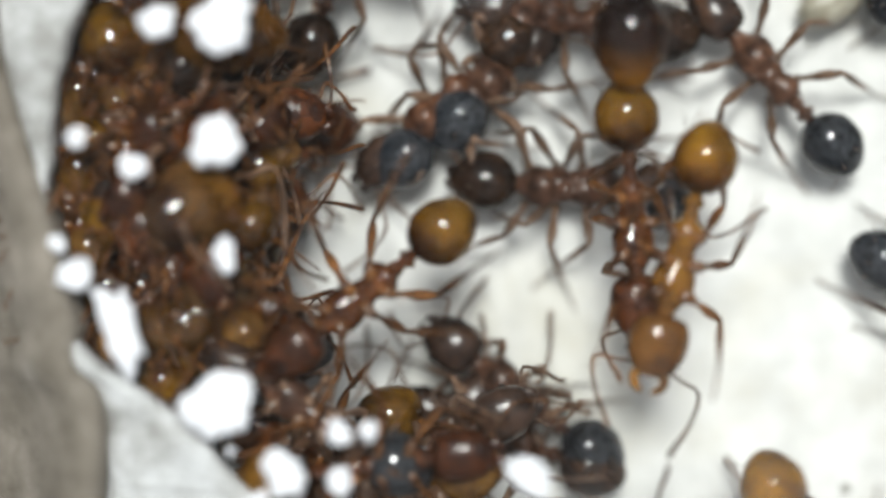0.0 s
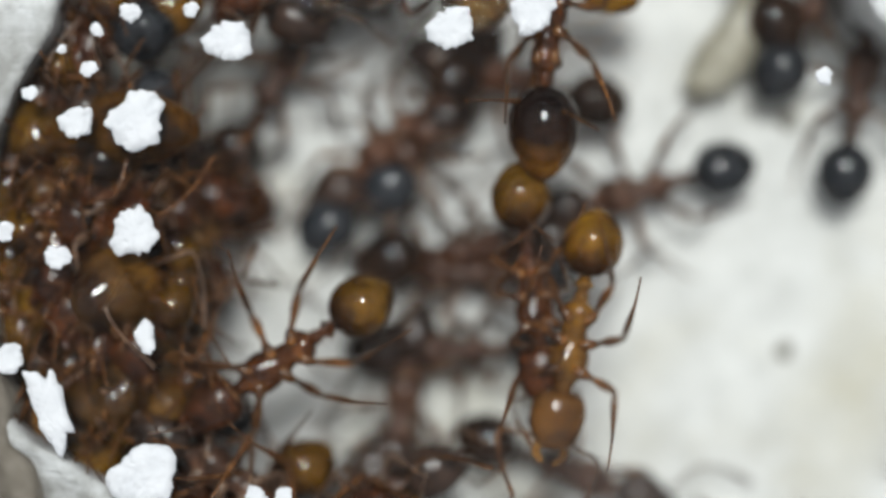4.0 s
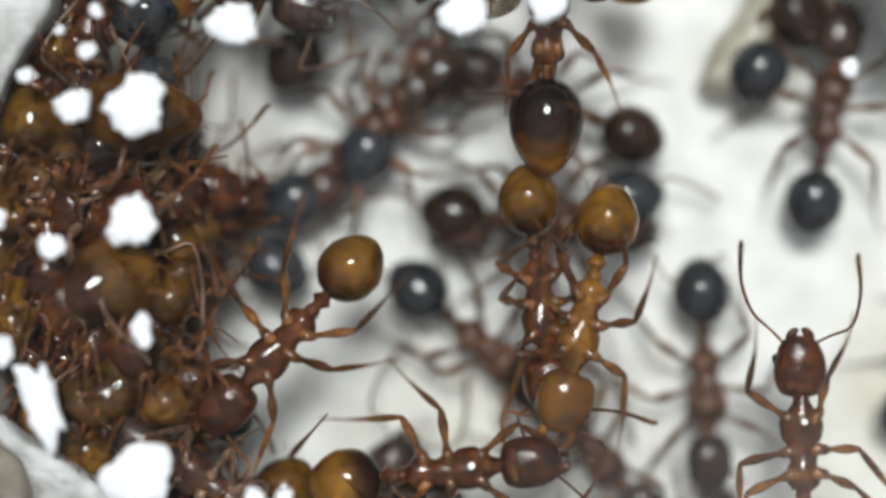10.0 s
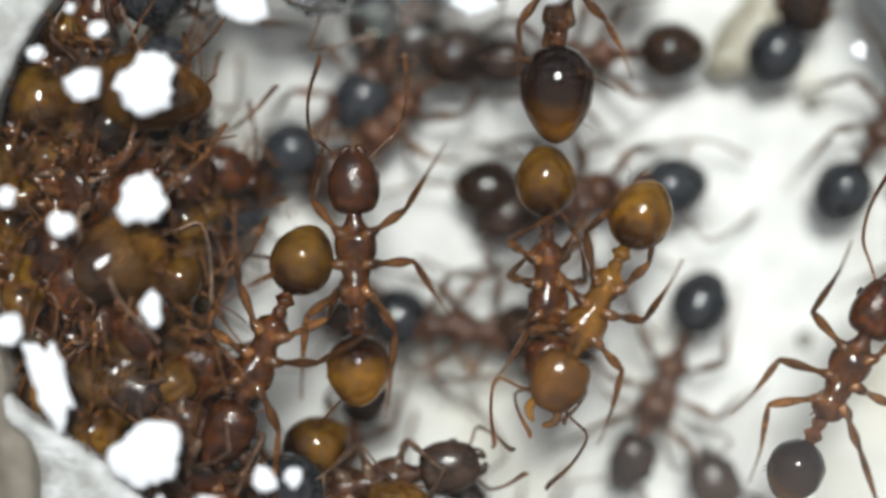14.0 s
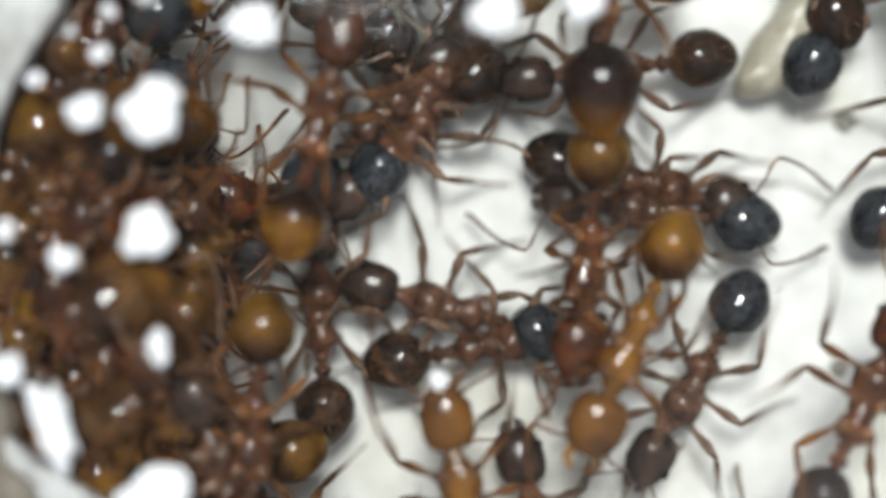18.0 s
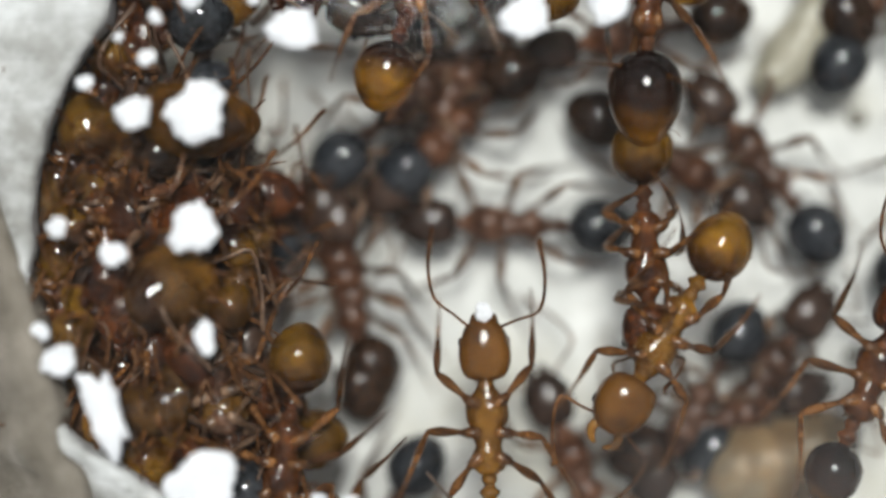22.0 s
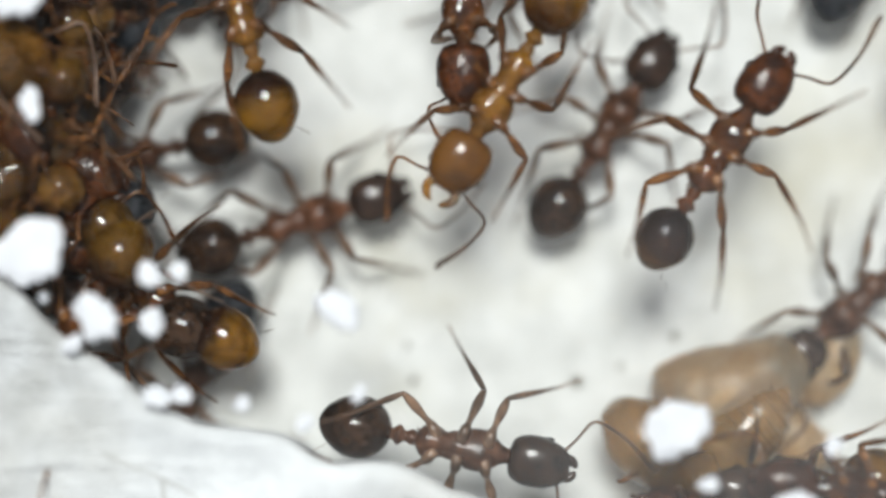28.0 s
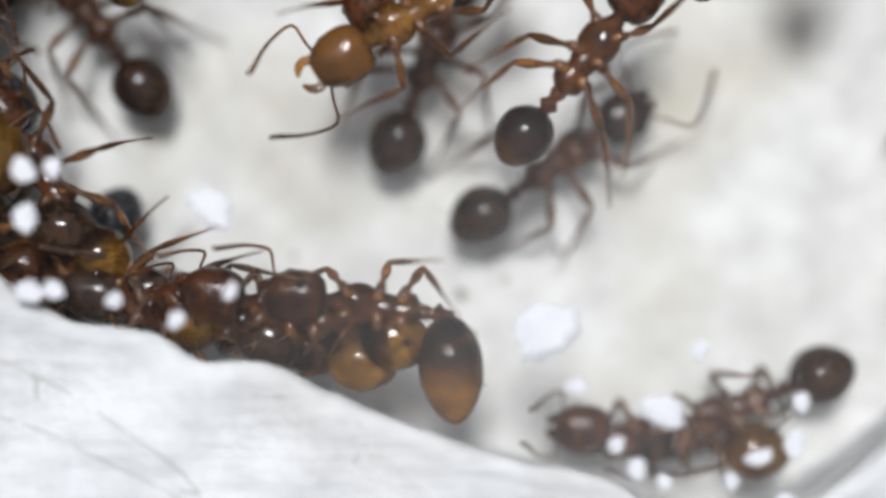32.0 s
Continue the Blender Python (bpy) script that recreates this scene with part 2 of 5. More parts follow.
PLASTER_FLOOR = plaster_material("floor_plaster", (0.53, 0.53, 0.51), (0.74, 0.74, 0.72), (0.50, 0.47, 0.37), 0.8, 0.5)
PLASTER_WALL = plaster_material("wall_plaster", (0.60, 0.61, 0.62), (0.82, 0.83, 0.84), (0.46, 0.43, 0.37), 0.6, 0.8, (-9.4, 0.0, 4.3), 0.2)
SCRATCH = plaster_material("scratch_dirt", (0.40, 0.40, 0.39), (0.58, 0.57, 0.55), (0.3, 0.29, 0.27), 0.5, 0.3)
STRIP = plaster_material("dirty_plastic", (0.10, 0.085, 0.065), (0.25, 0.22, 0.185), (0.52, 0.51, 0.49), 0.9, 0.6)
FLAKE = plaster_material("white_flake", (0.76, 0.77, 0.81), (0.94, 0.94, 0.97), (0.66, 0.68, 0.76), 0.5, 1.0)
DEBRIS = plaster_material("grey_debris", (0.16, 0.15, 0.13), (0.34, 0.32, 0.28), (0.1, 0.09, 0.08), 0.5, 0.5)
BROOD = chitin("cream_brood", (0.74, 0.52, 0.27), (0.95, 0.83, 0.62), 0.4, 0.0, 0.8, 0.3, clear=0.85, amount=0.1, pits=0.85)
BROOD_AMBER = chitin("amber_brood", (0.07, 0.028, 0.006), (0.40, 0.20, 0.05), 0.1, 0.0, 1.8, 0.6, clear=0.8, amount=0.4)
BROOD_TAN = chitin("tan_brood", (0.36, 0.20, 0.06), (0.62, 0.40, 0.17), 0.2, 0.0, 0.9, 0.3, clear=0.75, amount=0.2, pits=0.8)
BROOD_DULL = chitin("dull_brood", (0.38, 0.36, 0.28), (0.56, 0.54, 0.45), 0.3, 0.0, 1.0, 0.2, clear=0.4, amount=0.1, pits=0.8)


def lid_material():
    m = bpy.data.materials.new("clear_lid")
    m.use_nodes = True
    nt = m.node_tree
    nt.nodes.clear()
    out = nt.nodes.new("ShaderNodeOutputMaterial")
    clear, gloss = nt.nodes.new("ShaderNodeBsdfTransparent"), nt.nodes.new("ShaderNodeBsdfGlossy")
    gloss.inputs["Roughness"].default_value = 0.03
    mix, fr = nt.nodes.new("ShaderNodeMixShader"), nt.nodes.new("ShaderNodeFresnel")
    fr.inputs["IOR"].default_value = 1.12
    nt.links.new(fr.outputs[0], mix.inputs[0])
    nt.links.new(clear.outputs[0], mix.inputs[1])
    nt.links.new(gloss.outputs[0], mix.inputs[2])
    haze, veil = nt.nodes.new("ShaderNodeMixShader"), nt.nodes.new("ShaderNodeBsdfDiffuse")
    t, s, fall, blotch = nt.nodes.new("ShaderNodeTexCoord"), nt.nodes.new("ShaderNodeVectorMath"), nt.nodes.new("ShaderNodeMapRange"), nt.nodes.new("ShaderNodeMath")
    s.operation = "DISTANCE"                      # pale haze lifting the blacks like lens glare, strong towards one corner, faint elsewhere
    s.inputs[1].default_value = (6 * MM, -7.5 * MM, LID * MM)
    nt.links.new(t.outputs["Object"], s.inputs[0])
    nt.links.new(s.outputs["Value"], fall.inputs["Value"])
    fall.interpolation_type = "SMOOTHSTEP"
    fall.inputs["From Min"].default_value, fall.inputs["From Max"].default_value = 2 * MM, 8 * MM
    fall.inputs["To Min"].default_value, fall.inputs["To Max"].default_value = 0.048, 0.004
    blotch.operation = "MULTIPLY"
    nt.links.new(fall.outputs[0], blotch.inputs[0])
    nt.links.new(grain(nt, 0.5, 5), blotch.inputs[1])
    nt.links.new(blotch.outputs[0], haze.inputs[0])
    nt.links.new(mix.outputs[0], haze.inputs[1])
    nt.links.new(veil.outputs[0], haze.inputs[2])
    nt.links.new(haze.outputs[0], out.inputs[0])
    return m


# ---- building blocks ----
def mesh_of(name, bm, mat, smooth=True):
    bmesh.ops.recalc_face_normals(bm, faces=bm.faces)
    bm.transform(Matrix.Scale(MM, 4))
    me = bpy.data.meshes.new(name)
    bm.to_mesh(me)
    bm.free()
    me.materials.append(mat)
    for p in me.polygons:
        p.use_smooth = smooth
    return me


def part(name, bm, mat, parent, label=""):
    ob = new(name, mesh_of(name, bm, mat))
    ob.parent = parent
    return tagged(ob, label)


def curve_through(points, steps):
    """Points along a smooth line through the given ones (tuples of any length)."""
    pts = [points[0], *points, points[-1]]
    out = []
    for i in range(1, len(pts) - 2):
        for s in range(steps):
            u = s / steps
            out.append(tuple(0.5 * (2 * b + (c - a) * u + (2 * a - 5 * b + 4 * c - d) * u * u + (3 * b - a - 3 * c + d) * u ** 3)
                             for a, b, c, d in zip(*pts[i - 1:i + 3])))
    return out + [tuple(points[-1])]


def body_of(bm, sections, seg=18, steps=4, rough=0.0, square=2.0):
    """A closed body along x: sections of (x, half width, half height, centre z)."""
    rings = []
    for x, w, h, z in curve_through(sections, steps):
        w, h, ring = max(w, 0.012), max(h, 0.012), []
        for k in range(seg):
            a = 2 * math.pi * k / seg
            c, s = math.cos(a), math.sin(a)
            c, s = math.copysign(abs(c) ** (2 / square), c), math.copysign(abs(s) ** (2 / square), s)
            v = Vector((x, w * c, z + h * s))
            if rough:
                v += Vector((0, c, s)) * rough * noise.noise(v * 3)
            ring.append(bm.verts.new(v))
        rings.append(ring)
    for a, b in zip(rings, rings[1:]):
        for k in range(seg):
            bm.faces.new((a[k], a[(k + 1) % seg], b[(k + 1) % seg], b[k]))
    bm.faces.new(rings[0])
    bm.faces.new(rings[-1])


def tube(bm, points, seg=7, steps=3):
    """A tube along (x, y, z, radius) points."""
    pts = curve_through(points, steps)
    rings = []
    for i, (x, y, z, r) in enumerate(pts):
        p, q = Vector(pts[max(i - 1, 0)][:3]), Vector(pts[min(i + 1, len(pts) - 1)][:3])
        d = (q - p).normalized()
        u = d.orthogonal().normalized() if not rings else (u - d * u.dot(d)).normalized()
        w = d.cross(u)
        rings.append([bm.verts.new(Vector((x, y, z)) + max(r, 0.008) * (u * math.cos(2 * math.pi * k / seg) + w * math.sin(2 * math.pi * k / seg))) for k in range(seg)])
    for a, b in zip(rings, rings[1:]):
        for k in range(seg):
            bm.faces.new((a[k], a[(k + 1) % seg], b[(k + 1) % seg], b[k]))
    bm.faces.new(rings[0])
    bm.faces.new(rings[-1])


def polar(a, r):
    return math.cos(radians(a)) * r, math.sin(radians(a)) * r


# ---- the animals ----
SKINS = {
    "amber": (GASTER_AMBER, HEAD_RED, BODY_RED, LEG_RED),
    "half": (GASTER_HALF, HEAD_RED, BODY_RED, LEG_RED),
    "crown": (GASTER_CROWN, HEAD_RED, BODY_RED, LEG_RED),
    "orange": (GASTER_HALF, HEAD_ORANGE, BODY_ORANGE, LEG_RED),
    "yellow": (GASTER_AMBER, HEAD_ORANGE, BODY_ORANGE, LEG_RED),
    "murky": (GASTER_MURKY, HEAD_RED, BODY_RED, LEG_RED),
    "tipped": (GASTER_TIPPED, HEAD_RED, BODY_RED, LEG_RED),
    "smoky": (GASTER_SMOKY, HEAD_RED, BODY_SCARLET, LEG_RED),
    "dark": (GASTER_DARK, HEAD_DARK, BODY_DARK, LEG_DARK),
    "brown": (GASTER_BROWN, HEAD_DARK, BODY_BROWN, LEG_DARK),
}


def ant(skin, seed, head=1.0, gaster=1.0, tuck=0.0, sweep=0.0, gape=0.0, long=1.0, shift=0.0, lift=0.0, bend=0.0):
    """An ant that faces +x, feet at z = 0; its gaster sits 1.74 mm behind the origin, its head as far before it. Lift raises the gaster, bend turns it sideways."""
    g_mat, h_mat, b_mat, l_mat = SKINS[skin]
    rnd = random.Random(seed)
    root = new("ant")
    h = 1.0
    bm = bmesh.new()
    rings = []
    for i in range(17):
        u = i / 16
        c = -math.cos(math.pi * (0.02 + 0.96 * u))
        r = math.sqrt(1 - c * c) * (1.0 + (0.10 if gaster < 1.05 else 0.20) * c - 0.08 * c * c)
        plate = 1 + 0.03 * ((u * 4.2) % 1.0)
        rings.append((shift - 1.06 - 0.68 * gaster * long + 0.68 * gaster * long * c, 0.585 * gaster * r * plate, 0.55 * gaster * r * plate, h - 0.04 + 0.05 * u))
    body_of(bm, rings, 22, 2)
    up = Matrix.Translation((-1.06, 0, h)) @ Matrix.Rotation(radians(lift), 4, "Y") @ Matrix.Translation((1.06, 0, -h))
    bm.transform(up)
    g = part("gaster", bm, g_mat, root)
    g.matrix_basis = Matrix.Translation((-1.06 * MM, 0, 0)) @ Matrix.Rotation(radians(bend), 4, "Z") @ Matrix.Translation((1.06 * MM, 0, 0))
    bm = bmesh.new()
    for k in range(10):
        a = 36 * k + rnd.uniform(-8, 8)
        x0 = -2.3 + 0.11 * k
        rr = 0.5 * gaster
        y, z = polar(a, rr)
        tube(bm, [(x0, y, h + z, 0.008), (x0 - 0.12, y * 1.22, h + z * 1.22, 0.004)], 4, 1)
    bm.transform(up)
    part("bristles", bm, l_mat, g, "fine pale hairs")
    bm = bmesh.new()
    body_of(bm, [(-1.2, 0.11, 0.11, h), (-1.04, 0.11, 0.11, h), (-0.92, 0.20, 0.22, h + 0.03), (-0.80, 0.10, 0.11, h), (-0.68, 0.15, 0.20, h + 0.04), (-0.52, 0.10, 0.10, h - 0.02)], 12, 3)
    part("waist", bm, b_mat, root)
    bm = bmesh.new()
    body_of(bm, [(-0.60, 0.12, 0.12, h - 0.03), (-0.45, 0.30, 0.28, h), (-0.20, 0.31, 0.29, h + 0.01), (-0.05, 0.25, 0.26, h), (0.08, 0.27, 0.27, h + 0.02), (0.22, 0.27, 0.27, h + 0.02), (0.40, 0.38, 0.33, h + 0.05), (0.68, 0.40, 0.33, h + 0.05), (0.90, 0.26, 0.22, h), (1.08, 0.15, 0.15, h - 0.02), (1.26, 0.14, 0.14, h - 0.02)], 18, 4, 0.05)
    tho = part("thorax", bm, b_mat, root)
    bm = bmesh.new()
    for s in (-1, 1):
        tube(bm, [(-0.48, 0.12 * s, h + 0.18, 0.04), (-0.62, 0.15 * s, h + 0.30, 0.012)], 5, 2)
    part("spines", bm, b_mat, tho, "short paired spines")
    bm = bmesh.new()
    k = 0.9 * head
    body_of(bm, [(1.14, 0.12, 0.12, h - 0.02), (1.22, 0.40 * k, 0.30 * k, h - 0.01), (1.48, 0.53 * k, 0.40 * k, h), (1.82, 0.52 * k, 0.40 * k, h), (2.12, 0.40 * k, 0.31 * k, h - 0.03), (2.28, 0.22 * k, 0.18 * k, h - 0.06)], 20, 4, 0.012, 2.25)
    hd = part("head", bm, h_mat, root)
    for s in (-1, 1):
        bm = bmesh.new()
        bmesh.ops.create_uvsphere(bm, u_segments=10, v_segments=7, radius=0.085)
        bm.transform(Matrix.Translation((1.85, 0.49 * k * s, h + 0.12)) @ Matrix.Diagonal((1.2, 0.55, 1, 1)))
        part("eye", bm, EYE_BLACK, hd)
        bm = bmesh.new()
        tube(bm, [(2.16, 0.20 * s * k, h - 0.08, 0.09), (2.29 + 0.09 * gape, (0.19 * k + 0.15 * gape) * s, h - 0.09, 0.09), (2.37 + 0.21 * gape, (0.10 * k + 0.17 * gape) * s, h - 0.10, 0.075), (2.40 + 0.28 * gape, (0.03 + 0.09 * gape) * s, h - 0.10, 0.03)], 7, 3)
        part("mandible", bm, BODY_ORANGE if gape else h_mat, hd)
        bm = bmesh.new()
        a1, a2 = rnd.uniform(42, 82) + 10 * tuck, rnd.uniform(-20, 26) - 30 * tuck
        z1, f = rnd.uniform(0.0, 0.25), 1 - 0.6 * tuck
        x1, y1 = 2.08 + f * 0.92 * math.cos(radians(a1)), 0.2 + f * 0.92 * math.sin(radians(a1))
        x2, y2 = x1 + f * 0.62 * math.cos(radians(a2)), y1 + f * 0.62 * math.sin(radians(a2))
        x3, y3 = x2 + f * 0.62 * math.cos(radians(a2 - 18)), y2 + f * 0.62 * math.sin(radians(a2 - 18))
        tube(bm, [(2.08, 0.2 * s, h + 0.05, 0.034), (0.5 * (2.08 + x1), 0.5 * (0.2 + y1) * s, h + 0.1 + z1 * 0.5, 0.028), (x1, y1 * s, h + 0.12 + z1, 0.034), (x2, y2 * s, h - 0.1, 0.034), (x3, y3 * s, h - 0.4, 0.05), (x3 + 0.1, y3 * s, h - 0.47, 0.03)], 6, 3)
        part("antenna", bm, l_mat, hd)
    for x0, base, reach in ((0.72, 52, 1.0), (0.22, 96, 1.02), (-0.22, 140, 1.12)):
        for s in (-1, 1):
            a = base + sweep + rnd.uniform(-16, 16)
            crook = rnd.uniform(-22, 22)
            n = reach * (1 - 0.5 * tuck) * rnd.uniform(0.92, 1.08)
            dx, dy = polar(a, 1)
            ex, ey = polar(a + (40 if base > 80 else -38) * (1 + 2.4 * tuck) + crook, 1)
            kx, ky, kz = x0 + dx * 0.86 * n, 0.22 + dy * 0.86 * n, h + 0.35
            fx, fy, fz = kx + ex * 0.72 * n, ky + ey * 0.72 * n, 0.34
            tx, ty = fx + ex * 0.55 * n, fy + ey * 0.55 * n
            hip = Vector((x0, 0.14 * s, h - 0.18))
            bm = bmesh.new()
            tube(bm, [(x0, 0.14 * s, h - 0.18, 0.115), (x0 + dx * 0.14, (0.2 + dy * 0.16) * s, h - 0.22, 0.105), (x0 + dx * 0.3, (0.22 + dy * 0.3) * s, h - 0.04, 0.055), (x0 + dx * 0.6 * n, (0.22 + dy * 0.6 * n) * s, h + 0.22, 0.100), (kx, ky * s, kz, 0.050)], 8, 3)
            bm.transform(Matrix.Translation(-hip))
            leg = part("leg", bm, l_mat, root)
            leg.location = hip * MM
            bm = bmesh.new()
            tube(bm, [(kx, ky * s, kz, 0.044), (0.6 * kx + 0.4 * fx, (0.6 * ky + 0.4 * fy) * s, 0.6 * kz + 0.4 * fz, 0.072), (fx, fy * s, fz, 0.036), (0.5 * (fx + tx), 0.5 * (fy + ty) * s, 0.14, 0.022), (tx, ty * s, 0.03, 0.02), (tx + 0.1 * ex, (ty + 0.1 * ey) * s, 0.03, 0.015)], 6, 3)
            bm.transform(Matrix.Translation(-hip))
            part("shin", bm, l_mat, leg)
    return root


def stand(x, y, heading, z=0.0):
    return pose(x * MM, y * MM, z * MM, 0, 0, heading)


def hang(x, y, heading, drop=0.0, tilt=0.0):
    """Upside down under the lid, or that far below it; tilt dips the head."""
    return pose(x * MM, y * MM, (LID - 0.01 - drop) * MM, 180, tilt, heading)


LABELS = {
    "amber": "red-brown ant, amber gaster,",
    "half": "red-brown ant, amber-black gaster,",
    "crown": "red-brown ant, dark-topped amber gaster,",
    "orange": "orange ant, amber-black gaster,",
    "yellow": "honey-yellow ant, amber gaster,",
    "murky": "dull brown ant, cloudy gaster,",
    "tipped": "large red-brown ant, swollen amber gaster,",
    "smoky": "large red ant, cloudy brown gaster,",
    "dark": "dark ant, black gaster,",
    "brown": "brown ant, black gaster,",
}
MODELS = {}
for i, skin in enumerate(SKINS):
    for v in range(3):
        MODELS[skin, v] = ant(skin, 20 * i + v, 1.0 + 0.05 * (v - 1), 1.0, 0.75 if v == 2 else 0.0)
MODELS["yellow", 3] = ant("yellow", 91, 1.12, 1.0, 0.15, 10.0, 0.6)
MODELS["crown", 3] = ant("crown", 77, 1.0, 1.16, 0.1, 44, long=1.18, shift=0.24)
MODELS["crown", 4] = ant("crown", 78, 1.05, 1.02, 0.5, long=1.45, bend=78)
MODELS["crown", 5] = ant("crown", 40, 1.0, 0.9, 0.0)
MODELS["tipped", 3] = ant("tipped", 61, 1.05, 1.22, 0.3, long=1.36, lift=70)
for i, skin in enumerate(("murky", "half", "brown", "amber", "smoky")):
    MODELS[skin, 4] = ant(skin, 300 + i, 0.92, 0.66, 0.25, long=1.15)
    MODELS[skin, 5] = ant(skin, 320 + i, 0.95, 0.72, 0.05)
MODELS["smoky", 3] = ant("smoky", 64, 1.1, 1.35, 0.5, long=1.15)
USED = set()


def place(skin, v, m, where, group="ants of the colony"):
    """One more ant of that look at the pose m; the first takes the model itself."""
    ob = MODELS[skin, v]
    if (skin, v) in USED:
        ob = copy_thing(ob, m)
    else:
        USED.add((skin, v))
        ob.matrix_basis = m
    return tagged(ob, LABELS[skin] + " " + where, "ant", group)


# ---- chamber ----
CENTRE = (1.5, -1.5)
RIM = [(-7.26, 5.42), (-8.06, 4.19), (-8.56, 2.57), (-8.65, 1.15), (-8.70, 0.13), (-8.44, -1.08), (-7.9, -2.2), (-6.9, -2.75), (-6.0, -3.52),
       (-5.15, -4.4), (-4.2, -5.07), (-3.4, -5.75), (-2.3, -6.1), (-1.1, -6.3), (-0.4, -6.75), (0.76, -6.76), (1.44, -7.07), (2.02, -7.37), (4.34, -8.27),
       (6.76, -8.88), (7.72, -9.38), (9.18, -9.55), (10.15, -9.32), (10.81, -9.04), (12.6, -7.7), (15.6, -4.6), (15.4, 0.0), (11.4, 3.6), (8.6, 5.2), (7.8, 6.2), (6.2, 11.0), (2.0, 14.0), (-3.0, 13.0), (-6.4, 9.0)]


def ridge(ang):
    """How wide the top of the rim is before it falls away, by the direction from the centre."""
    return 0.1 + 0.085 * max(0.0, ang - 181) + 0.05 * max(0.0, 168 - ang)


def chamber_wall():
    bm = bmesh.new()
    line = curve_through(RIM + RIM[:1], 8)[:-1]
    rings = []
    for i, (x, y) in enumerate(line):
        d = Vector((x - CENTRE[0], y - CENTRE[1], 0))
        d /= d.length
        ang = math.degrees(math.atan2(d.y, d.x)) % 360
        sink = min(1.0, max(0.0, 1 - (abs(ang - 184) - 20) / 10))         # the rim falls away beside the heap
        sink = sink * sink * (3 - 2 * sink)
        n = noise.noise(Vector((x, y, 0)) * 0.9)
        col = []
        for off, z in ((0.55, -0.3), (0.5, 0.5), (0.32, 2.0), (0.14, 3.3), (0.03, 4.0), (0.03, 4.28), (0.16, 4.40), (0.45, 4.42), (0.9, 4.42), (1.5, 4.42), (2.3, 4.42), (3.5, 4.42), (5.0, 4.42), (8.0, 4.42), (16.0, 4.42)):
            p = Vector((x, y, 0)) + d * (off + 0.10 * noise.noise(Vector((x * 1.7, y * 1.7, z))))
            lump = 0.30 * noise.noise(Vector((p.x * 0.55, p.y * 0.55, 3.0))) + 0.12 * noise.noise(Vector((p.x * 1.9, p.y * 1.9, 7.0)))
            if z > 4.1:
                z += min(lump - 0.30, 0.05) * min(1, max(0.0, off)) - sink * min(3.2, max(0.0, off - ridge(ang)) ** 1.4)
            col.append(bm.verts.new((p.x, p.y, z)))
        rings.append(col)
    for i, a in enumerate(rings):
        b = rings[(i + 1) % len(rings)]
        for k in range(len(a) - 1):
            bm.faces.new((a[k], b[k], b[k + 1], a[k + 1]))
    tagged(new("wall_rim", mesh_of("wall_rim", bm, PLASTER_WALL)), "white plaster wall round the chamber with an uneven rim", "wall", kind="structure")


def chamber_floor():
    bm = bmesh.new()
    bmesh.ops.create_grid(bm, x_segments=90, y_segments=80, size=1)
    for v in bm.verts:
        v.co.x, v.co.y = v.co.x * 16 + 2, v.co.y * 14 - 1.5
        v.co.z = 0.10 * noise.noise(v.co * 0.35) + 0.05 * noise.noise(v.co * 1.1) - 0.05
    tagged(new("floor", mesh_of("floor", bm, PLASTER_FLOOR)), "white plaster floor with faint yellowish stains", "floor", kind="structure")


def clear_lid():
    bm = bmesh.new()
    bmesh.ops.create_cube(bm, size=1)
    bm.transform(Matrix.Translation((2, -1.5, LID + 0.06)) @ Matrix.Diagonal((34, 30, 0.12, 1)))
    ob = new("ceiling", mesh_of("ceiling", bm, lid_material(), False))
    ob.visible_shadow = False
    tagged(ob, "thin clear lid over the ant chamber", "lid", kind="structure")


def outer_table():
    bm = bmesh.new()
    bmesh.ops.create_cube(bm, size=1)
    bm.transform(Matrix.Translation((2, -1.5, -1.6)) @ Matrix.Diagonal((60, 56, 2.4, 1)))
    tagged(new("ground", mesh_of("ground", bm, PLASTER_FLOOR, False)), "pale base slab under the plaster nest", "base", kind="structure")


def side_strip():
    """A dirty strip of plastic outside the rim, beside the heap."""
    bm = bmesh.new()
    line = [p for p in curve_through(RIM[:14], 8)]
    cols = []
    for x, y in line:
        d = Vector((x - CENTRE[0], y - CENTRE[1], 0)).normalized()
        ang = math.degrees(math.atan2(d.y, d.x)) % 360
        if not 152 < ang < 218:
            continue
        start = ridge(ang) - 0.25 + 0.045 * max(0.0, ang - 181) + 0.05 * max(0.0, 172 - ang)
        col = []
        for off, z in ((0.0, 1.2), (0.0, 4.25), (0.10, 4.42), (0.45, 4.40), (0.9, 4.1), (1.4, 3.4), (2.4, 2.4), (7.5, 1.8), (7.5, 1.0)):
            p = Vector((x, y, 0)) + d * (off + start)
            col.append(bm.verts.new((p.x, p.y, z + 0.12 * noise.noise(Vector((p.x * 2.5, p.y * 0.6, z))))))
        cols.append(col)
    for a, b in zip(cols, cols[1:]):
        for k in range(len(a)):
            bm.faces.new((a[k], b[k], b[(k + 1) % len(a)], a[(k + 1) % len(a)]))
    bm.faces.new(cols[0])
    bm.faces.new(cols[-1])
    tagged(new("wall_strip", mesh_of("wall_strip", bm, STRIP)), "grey-brown dirty plastic strip beside the plaster rim", "strip", kind="structure")


chamber_wall()
side_strip()
chamber_floor()
clear_lid()
outer_table()


